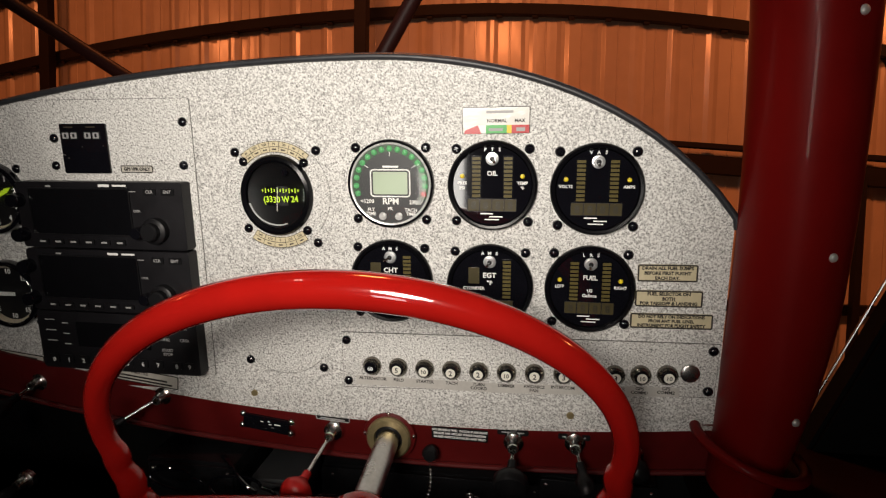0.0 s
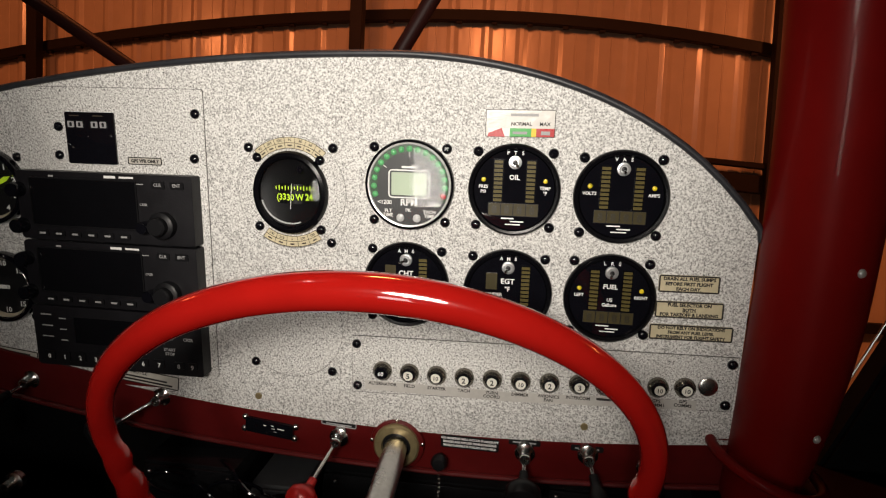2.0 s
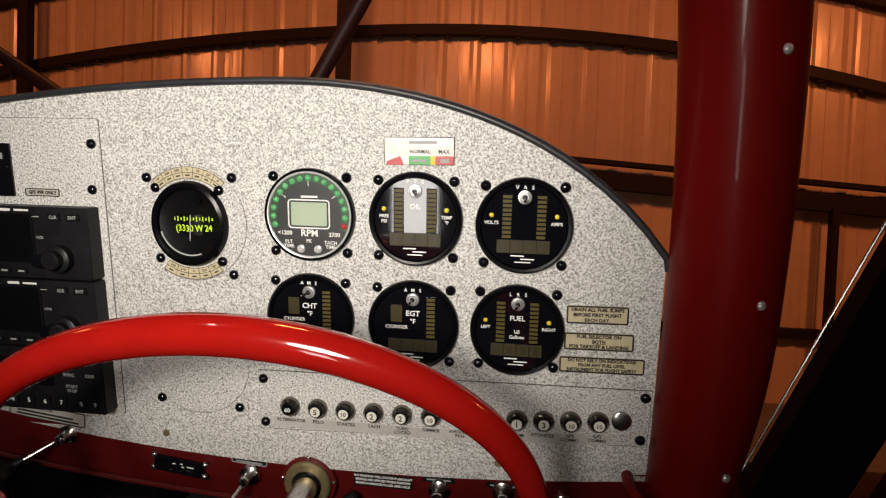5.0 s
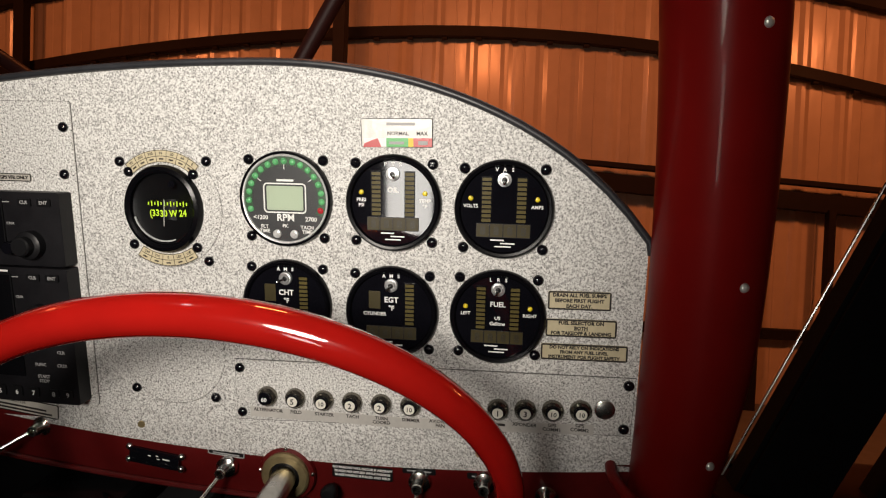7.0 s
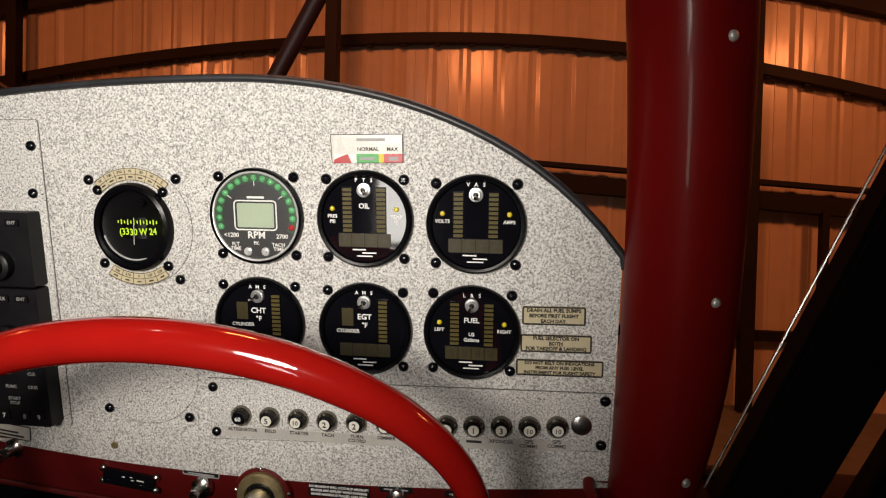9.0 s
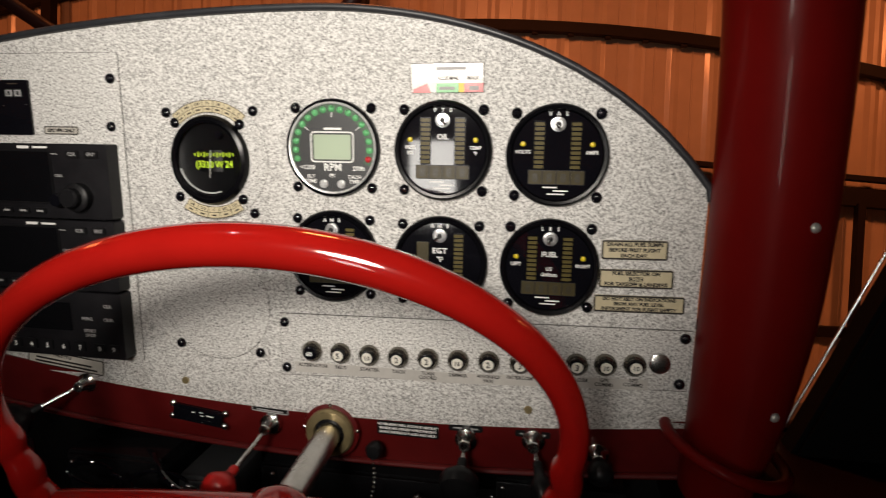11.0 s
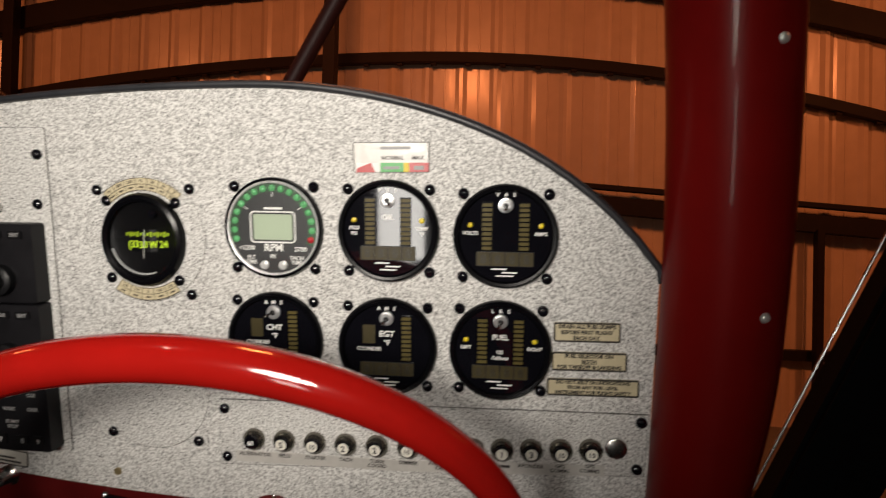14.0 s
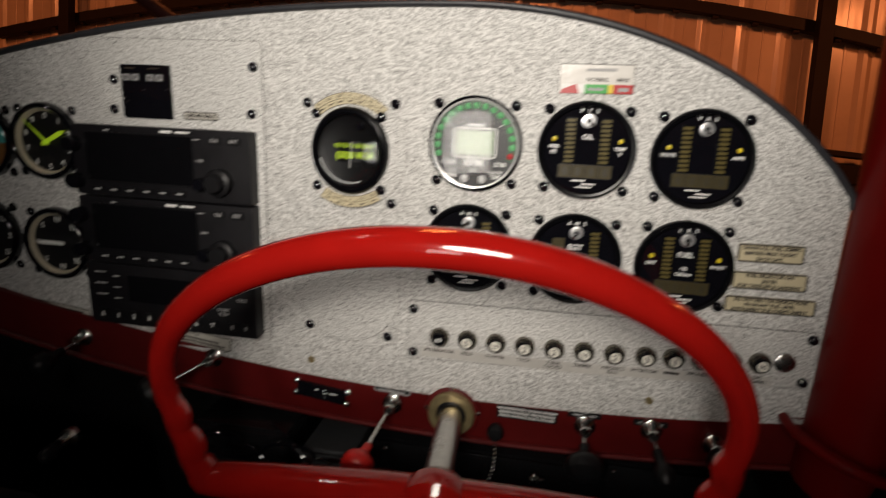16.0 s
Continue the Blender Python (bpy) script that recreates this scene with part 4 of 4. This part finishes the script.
titles = (("ALTERNATOR",), ("FIELD",), ("STARTER",), ("TACH",), ("TURN", "COORD"), ("DIMMER",), ("AVIONICS", "FAN"), ("INTERCOM",), (), ("XPONDER",), ("GPS", "COMM1"), ("GPS", "COMM2"))
strip = plate([(-0.038, 1.4105), (-0.038, 1.4010), (0.10, 1.4012), (0.264, 1.4085), (0.264, 1.4175), (0.10, 1.4107)], -0.0016, -0.0012)
strip_ob = part("label_strip", strip, LABEL_SILVER, panel, "silver label strip")
for i, (amps, title) in enumerate(zip(ratings, titles)):
    x = -0.0211 + 0.0260 * i if i < 7 else 0.1612 + 0.0228 * (i - 7)
    z = 1.4216 + 0.16 * max(0.0, x - 0.03) ** 2
    g = thing("circuit_breaker", (x, -0.0012, z), "black push breaker rated %s in a steel collar" % amps, "breaker", "row of circuit breakers")
    part("collar", COLLAR, None, g)
    part("button", BUTTON, None, g)
    if i:
        part("button_face", CAP, None, g, "white numbered face")
    words(amps, 0.0070 if len(amps) == 1 else 0.0054, (0, -0.0089 if i else -0.0086, -0.0024 if len(amps) == 1 else -0.0019), INK if i else WHITE, g)
    for k, line in enumerate(title):
        words(line, 0.0043, (x, -0.0017, z - 0.0150 - 0.0038 * k), INK, strip_ob)
    if not title:
        part("print_bar", box(bmesh.new(), (x, -0.00175, z - 0.0140), (0.013, 0.0002, 0.0022)), INK, strip_ob)
part("blank_plug", lathe([(0.0, -0.0022), (0.0066, -0.0020), (0.0082, -0.0012), (0.0087, 0.0)], 32, (0.2717, -0.0012, 1.4318)), STEEL, panel, "round grey steel blanking plug")


# ---------------------------------------------------------------- control wheel
def control_wheel():
    """A moulded wheel, open at the top of its arch, on a shaft that runs through the bearing in the rail."""
    centre, hub = Vector((-0.0052, -0.1375, 1.4254)), Vector((0.003, 0, -0.083))
    place = Matrix.Translation(centre) @ Matrix.Rotation(0.1644, 4, "X") @ Matrix.Rotation(-0.0507, 4, "Y")
    g = thing("control_wheel", centre, "glossy red aircraft control wheel on a steel shaft", "control wheel", m=AIR @ place)
    pts, rs = [], []
    a, b = 0.2016, 0.1212
    # arch from the right horn over the top to the left horn
    for i in range(73):
        t = radians(-8 + 196 * i / 72)
        pts.append(Vector((a * math.cos(t), 0, b * math.sin(t))))
        rs.append(0.0088 + 0.0046 * max(0.0, math.sin(t)) ** 1.3)
    # down the left grip with finger hollows, along the foot bar, up the right grip
    foot_x, foot_z = 0.187, -0.088
    start, foot = pts[-1], Vector((-foot_x, 0, foot_z))
    for i in range(1, 25):
        u = i / 24
        p = start.lerp(foot, u)
        p.x += 0.0012 * math.sin(u * math.pi * 5.0)
        pts.append(p)
        rs.append(0.0090 + 0.0036 * u + 0.0007 * math.sin(u * math.pi * 5.0 - 0.6))
    for i in range(1, 24):
        u = i / 24
        pts.append(Vector((-foot_x + 2 * foot_x * u, 0, foot_z + 0.006 * math.sin(math.pi * u))))
        rs.append(0.0138 + 0.0030 * math.sin(math.pi * u))
    end, s2 = Vector((foot_x, 0, foot_z)), pts[0]
    for i in range(0, 24):
        u = i / 24
        p = end.lerp(s2, u)
        p.x -= 0.0012 * math.sin((1 - u) * math.pi * 5.0)
        pts.append(p)
        rs.append(0.0126 - 0.0036 * u + 0.0007 * math.sin((1 - u) * math.pi * 5.0 - 0.6))
    part("rim", sweep(pts, rs, 24, closed=True), RED, g, "glossy red moulded rim")
    part("hub", lathe([(0.0, -0.016), (0.020, -0.015), (0.026, -0.009), (0.027, 0.004), (0.020, 0.014), (0.0135, 0.018)], 32, hub), RED, g, "red moulded hub")
    back = place.inverted()
    front, rear = Vector((-0.0003, -0.118, 1.3478)), Vector((-0.0095, 0.050, 1.3441))
    part("shaft", sweep([back @ front.lerp(rear, u) for u in (0.0, 0.3, 0.6, 1.0)], 0.0112, 28), STEEL, g, "bright steel shaft")
    part("shaft_pin", lathe([(0.0, -0.0012), (0.0028, -0.0010), (0.003, 0.0)], 12, (hub.x, -0.016, hub.z)), CHROME, g)
    return g


control_wheel()
bear = thing("shaft_bearing", (-0.0067, 0.003, 1.3452), "dull brass bearing ring on the red rail", "bearing")
part("flange", lathe([(0.0225, -0.004), (0.0262, -0.003), (0.0272, 0.0)], 40), RED_RAIL, bear, "red painted flange")
part("ring", lathe([(0.0135, -0.004), (0.0145, -0.009), (0.0208, -0.009), (0.0225, -0.007), (0.0225, 0.0)], 40), BRASS, bear)
part("bush", lathe([(0.0, -0.0055), (0.0137, -0.0055), (0.0137, 0.0)], 32), BLACK, bear, "dark inner bush")
for a in (175, 5, 90):
    o = new("screw", CHROME_SCREW)
    o.parent = bear
    o.matrix_basis = Matrix.Translation((0.0250 * math.cos(radians(a)), -0.003, 0.0250 * math.sin(radians(a)))) @ Matrix.Diagonal((0.6, 0.6, 0.6, 1))


# ---------------------------------------------------------------- controls on the rail
def pull_knob(at, end, r, mat, label, name="pull_knob"):
    """A push-pull control: chrome ferrule, rod and knob."""
    g = thing(name, at, label, "knob", "controls on the rail")
    part("ferrule", lathe([(0.003, -0.0165), (0.0048, -0.0165), (0.0053, -0.0152), (0.0045, -0.0140), (0.0056, -0.0127), (0.0047, -0.0114), (0.0060, -0.0099), (0.0052, -0.0086), (0.0070, -0.0066), (0.0095, -0.005), (0.0098, 0.0)], 24), CHROME, g, "chrome ferrule")
    d = Vector(end) - Vector(at)
    part("rod", sweep([Vector((0, -0.004, 0)), d * 0.5, d * 0.97], 0.0021, 10), CHROME, g, "thin chrome rod")
    k = lathe([(0.0, -0.012), (r * 0.55, -0.0112), (r * 0.9, -0.0075), (r, -0.002), (r * 0.94, 0.003), (r * 0.6, 0.008), (0.0045, 0.012), (0.004, 0.020)], 28)
    o = part("knob", k, mat, g)
    o.matrix_basis = Matrix.Translation(d) @ Vector((0, -1, 0)).rotation_difference(d.normalized()).to_matrix().to_4x4()
    return g


pull_knob((-0.0649, 0.003, 1.3470), (-0.077, -0.068, 1.325), 0.0148, RED_KNOB, "red mixture knob on a chrome pull rod")
pull_knob((0.1167, 0.003, 1.3500), (0.116, -0.036, 1.332), 0.0165, BLACK, "black knob on a chrome pull rod")
pull_knob((0.1745, 0.003, 1.3545), (0.182, -0.034, 1.334), 0.0085, BLACK, "small black knob on a chrome rod")
pull_knob((-0.252, 0.004, 1.372), (-0.292, -0.040, 1.350), 0.0165, BLACK, "black throttle knob on a chrome rod")
pull_knob((-0.400, 0.004, 1.378), (-0.412, -0.040, 1.366), 0.0110, BLACK, "small black control knob on the rail")
pull_knob((0.228, 0.003, 1.348), (0.229, -0.018, 1.343), 0.0105, BLACK, "black knob close to the red post")

sp = thing("switch_plate", (-0.1382, 0.003, 1.3480), "black switch plate with four chrome screws", "plate", m=AIR @ Matrix.Translation((-0.1382, 0.003, 1.3480)) @ Matrix.Rotation(radians(7), 4, "Y"))
part("plate", plate(rounded(0.050, 0.0155, 0.002), -0.003, 0.0, bevel=0.0006), BLACK_GLOSS, sp)
for x in (-0.0265, 0.0265):
    for z in (-0.0065, 0.0065):
        o = new("screw", CHROME_SCREW)
        o.parent, o.location = sp, (x, -0.0008, z)
bars([(-0.006, -0.003, 0.0025, 0.0010), (0.002, 0.0045, 0.0035, 0.0010), (0.009, 0.016, 0.0015, 0.0012), (0.003, 0.006, 0.0005, 0.0008)], WHITE, sp, -0.0032)

bp = placard((0.0640, 0.003, 1.3520), 0.056, 0.0130, ("NO BRAKING WILL OCCUR IF AIRCRAFT", "BRAKES ARE APPLIED WHILE PARKING", "BRAKE HANDLE IS PULLED AND HELD"), 0.0030, "black brake placard with white lettering", ground=BLACK, ink=WHITE, border=False, turn=0.6)
rl = placard((-0.066, 0.003, 1.3605), 0.036, 0.0085, (), 0.003, "small black placard with a thin grey border", ground=BLACK, ink=GREY_PRINT, turn=4)
bars([(-0.013, 0.013, -0.0020, 0.0014)], GREY_PRINT, rl, -0.0008)
for x in (0.116, 0.174):
    kp = placard((x, 0.003, 1.3585), 0.030, 0.0060, (), 0.003, "small black placard above a pull knob", ground=BLACK, ink=GREY_PRINT, border=False)
    bars([(-0.011, 0.011, 0.0, 0.0012)], GREY_PRINT, kp, -0.0008)

# bead chain hanging from a dark knob
ch = thing("bead_chain", (0.036, 0.0, 1.335), "thin chrome bead chain hanging from a black knob", "chain")
part("chain_knob", lathe([(0.0, -0.014), (0.006, -0.013), (0.008, -0.009), (0.007, -0.003), (0.004, 0.003)], 20), BLACK, ch)
bead = as_mesh("bead", lathe([(0.0, -0.0016), (0.0011, -0.0011), (0.0016, 0.0), (0.0011, 0.0011), (0.0, 0.0016)], 8), CHROME)
for i in range(26):
    o = new("bead", bead)
    o.parent = ch
    o.location = (-0.0005 * i + 0.004 * math.sin(i * 0.28), -0.012 - 0.0004 * i, -0.006 - 0.0043 * i)


# ---------------------------------------------------------------- under the panel
def dark_box(name, c, s, mat, label, category, bevel=0.004, turn=None):
    """A covered box: body, lid lip and two fixing screws."""
    g = thing(name, c, label, category)
    part("body", box(bmesh.new(), (0, 0, 0), s, bevel, turn), mat, g)
    part("lid", box(bmesh.new(), (0, -s[1] / 2 - 0.001, 0), (s[0] * 0.94, 0.004, s[2] * 0.86), 0.0012), mat, g)
    for sx in (-1, 1):
        o = new("screw", CHROME_SCREW)
        o.parent = g
        o.matrix_basis = Matrix.Translation((sx * s[0] * 0.42, -s[1] / 2 - 0.003, s[2] * 0.30)) @ Matrix.Diagonal((0.6, 0.6, 0.6, 1))
    return g


# unseen cabin walls, added to close gaps and keep hangar light out below
for name, c, d, label in (
    ("firewall", (-0.32, 0.10, 1.22), (1.18, 0.012, 0.66), "dark firewall added behind the panel to block hangar light"),
    ("firewall", (0.345, 0.10, 1.115), (0.15, 0.012, 0.45), "dark firewall added beside the post to close the gap"),
    ("cabin_floor", (-0.25, -0.45, 0.90), (1.30, 1.49, 0.02), "dark carpeted cabin floor"),
    ("cabin_side", (-0.91, -0.45, 1.19), (0.02, 1.49, 0.60), "dark cabin side lining"),
    ("cabin_side", (0.41, -0.45, 1.10), (0.02, 1.49, 0.40), "dark cabin side lining beside the door"),
    ("cabin_back", (-0.25, -1.21, 1.08), (1.30, 0.02, 0.38), "dark lining behind the seats"),
):
    bm = bmesh.new()
    box(bm, c, d)
    solid(name, bm, LINER, (0, 0, 0), label, "wall" if name != "cabin_floor" else "floor", kind="structure")

dark_box("fuse_box", (-0.215, 0.03, 1.285), (0.10, 0.10, 0.055), BOX_BLACK, "black box fixed under the red rail", "box")
dark_box("heater_box", (-0.128, 0.02, 1.262), (0.055, 0.06, 0.060), DARK_GREY, "dark grey metal box under the rail", "box")
dark_box("duct", (0.03, 0.08, 1.26), (0.26, 0.10, 0.06), BOX_BLACK, "black duct under the panel rail", "duct", 0.02)
dark_box("duct", (0.20, 0.05, 1.285), (0.12, 0.07, 0.045), BOX_BLACK, "black duct behind the pull knobs", "duct", 0.015)
for k, (x0, z0, x1, z1, sag) in enumerate(((-0.25, 1.305, -0.10, 1.29, 0.02), (-0.20, 1.30, -0.15, 1.215, 0.0), (-0.19, 1.31, -0.13, 1.30, -0.010), (-0.30, 1.32, -0.22, 1.25, 0.02), (-0.10, 1.30, 0.02, 1.27, 0.03))):
    p = []
    for i in range(17):
        u = i / 16
        p.append((x0 + (x1 - x0) * u, -0.025 + 0.02 * math.sin(3 * u + k), z0 + (z1 - z0) * u - sag * math.sin(math.pi * u)))
    solid("cable", sweep(p, 0.0022, 8), BLACK_GLOSS, (0, 0, 0), "thin glossy black cable under the panel", "cable", "cables under the panel")

for x0, z0, r in ((-0.165, 1.296, 0.020), (-0.235, 1.300, 0.016), (-0.07, 1.288, 0.014)):
    p = [(x0 + r * 1.6 * math.cos(0.35 * i) + 0.0012 * i, -0.030 - 0.0007 * i, z0 + r * 0.6 * math.sin(0.35 * i)) for i in range(22)]
    solid("cable", sweep(p, 0.0016, 8), BLACK_GLOSS, (0, 0, 0), "looped glossy black wire under the rail", "cable", "cables under the panel")
for at in ((-0.188, -0.020, 1.272), (-0.098, -0.012, 1.276), (0.075, -0.004, 1.290)):
    f = thing("clamp", at, "small chrome clamp on the black box", "clamp", "clamps under the panel")
    part("band", lathe([(0.0036, -0.004), (0.0048, -0.003), (0.0048, 0.003), (0.0036, 0.004)], 18), CHROME, f)
    part("ear", box(bmesh.new(), (0.0065, 0, 0), (0.006, 0.005, 0.0022), 0.0006), CHROME, f)

# door pocket and seat edge on the far side
bm = bmesh.new()
box(bm, (0, 0, -0.11), (0.34, 0.24, 0.33), 0.03)
solid("seat_cushion", bm, FABRIC, (-0.56, -0.18, 1.185), "dark grey fabric seat cushion edge", "seat")
for at in ((-0.385, -0.045, 1.292), (-0.50, -0.05, 1.285)):
    pull_knob(at, (at[0] - 0.004, at[1] - 0.022, at[2] - 0.006), 0.008, BLACK, "small black knob on a chrome ferrule", "side_knob")


# ---------------------------------------------------------------- red post and door frame
def post_line(z):
    """The fairing's middle and half width at a height above its foot: a slight bow, drawn in at the foot."""
    return 0.020 - (0.22 if z > 0.2 else 0.50) * (z - 0.20) ** 2, 0.0405 - 0.42 * max(0.0, 0.20 - z) ** 2 + 0.004 * max(0.0, z - 0.2)


def post():
    g = thing("cabin_post", (0.317, 0.0, 1.33), "dark red painted cabin post with chrome screws", "post")
    bm = bmesh.new()
    n, rings = 40, []
    for i in range(31):
        u = i / 30
        z = 0.62 * u
        cx, rx = post_line(z)
        ry = 0.040 + 0.006 * u
        rings.append([bm.verts.new((cx + rx * math.cos(2 * math.pi * k / n), -0.008 - 0.03 * u * u + ry * math.sin(2 * math.pi * k / n), z)) for k in range(n)])
    for a, b in zip(rings, rings[1:]):
        for k in range(n):
            bm.faces.new((a[k], a[(k + 1) % n], b[(k + 1) % n], b[k]))
    bm.faces.new(rings[0])
    bm.faces.new(rings[-1])
    part("fairing", bm, RED_POST, g)
    for z, ang in ((0.085, -71), (0.222, -72), (0.3925, -71)):
        u = z / 0.62
        cx, rx = post_line(z)
        ry = 0.040 + 0.006 * u
        a = radians(ang)
        p = Vector((cx + rx * math.cos(a), -0.008 - 0.03 * u * u + ry * math.sin(a), z))
        nrm = Vector((math.cos(a) / rx, math.sin(a) / ry, 0)).normalized()
        o = new("screw", ZINC_SCREW)
        o.parent = g
        o.matrix_basis = Matrix.Translation(p) @ Vector((0, -1, 0)).rotation_difference(nrm).to_matrix().to_4x4()
        o.scale = (0.95, 0.95, 0.95)
    ring = sweep([(0.006 + 0.0440 * math.cos(2 * math.pi * k / 40), -0.010 + 0.050 * math.sin(2 * math.pi * k / 40), 0.040 + 0.012 * math.cos(2 * math.pi * k / 40) * -1) for k in range(40)], 0.0048, 10, closed=True)
    part("collar", ring, RED_POST, g, "red rolled collar")
    return g


post()


def door_frame():
    g = thing("door_frame", (0.40, 0.05, 1.33), "dark diagonal door frame with pale edge piping", "door frame")
    bm = bmesh.new()
    foot, top = Vector((0.0, 0, 0.0)), Vector((0.190, -0.03, 0.56))
    d = (top - foot).normalized()
    side = Vector((1, 0, -d.x / d.z)).normalized()
    for name, x0, w, label in (("frame_bar", 0.0, 0.083, ""), ("door_edge", 0.118, 0.16, "dark edge of the open door")):
        bm = bmesh.new()
        v = [bm.verts.new(e + Vector((s0, s1, 0))) for s0, s1 in ((x0, 0), (x0 + w, 0), (x0 + w, 0.03), (x0, 0.03)) for e in (foot, top)]
        for i in range(4):
            bm.faces.new((v[2 * i], v[2 * i + 1], v[(2 * i + 3) % 8], v[(2 * i + 2) % 8]))
        bm.faces.new((v[0], v[2], v[4], v[6]))
        bm.faces.new((v[1], v[7], v[5], v[3]))
        bmesh.ops.bevel(bm, geom=list(bm.edges), offset=0.004, segments=2, affect="EDGES")
        part(name, bm, LINER, g, label)
    back = Vector((-0.0015, 0.0305, 0))
    part("edge_piping", sweep([foot + back, foot.lerp(top, 0.5) + back, top + back], 0.0014, 8), STEEL, g, "pale metal edge piping")
    return g


door_frame()


def brace_tube(a, b, r, label):
    """A steel tube of the windscreen frame with a flat gusset at its foot."""
    g = thing("windscreen_brace", a, label, "brace", "tubes behind the windscreen")
    d = Vector(b) - Vector(a)
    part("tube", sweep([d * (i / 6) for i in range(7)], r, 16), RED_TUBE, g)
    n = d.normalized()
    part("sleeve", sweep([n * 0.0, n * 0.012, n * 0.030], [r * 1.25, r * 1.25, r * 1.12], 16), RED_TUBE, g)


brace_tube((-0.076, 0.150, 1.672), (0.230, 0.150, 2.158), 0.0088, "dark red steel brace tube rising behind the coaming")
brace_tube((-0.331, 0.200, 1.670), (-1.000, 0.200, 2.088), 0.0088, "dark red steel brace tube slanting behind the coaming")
bm = bmesh.new()
box(bm, (0.12, 0.0, 0.0), (0.36, 0.20, 0.075), 0.012)
sill = solid("door_sill", bm, SILL_DARK, (0.36, 0.03, 1.298), "very dark red painted door sill beside the post", "sill")
st = thing("sill_strip", (0.455, -0.072, 1.334), "thin pale metal strip on the door sill", "strip")
part("strip", box(bmesh.new(), (0, 0, 0.0015), (0.050, 0.010, 0.003), 0.001), STEEL, st)
for x, y, z in ((0.412, -0.074, 1.318), (0.458, -0.074, 1.300), (0.500, -0.074, 1.322)):
    o = new("sill_screw", CHROME_SCREW)
    o.matrix_basis = AIR @ Matrix.Translation((x, y + 0.004, z))
    tagged(o, "chrome screw in the dark door sill", "screw", "screws in the sill")
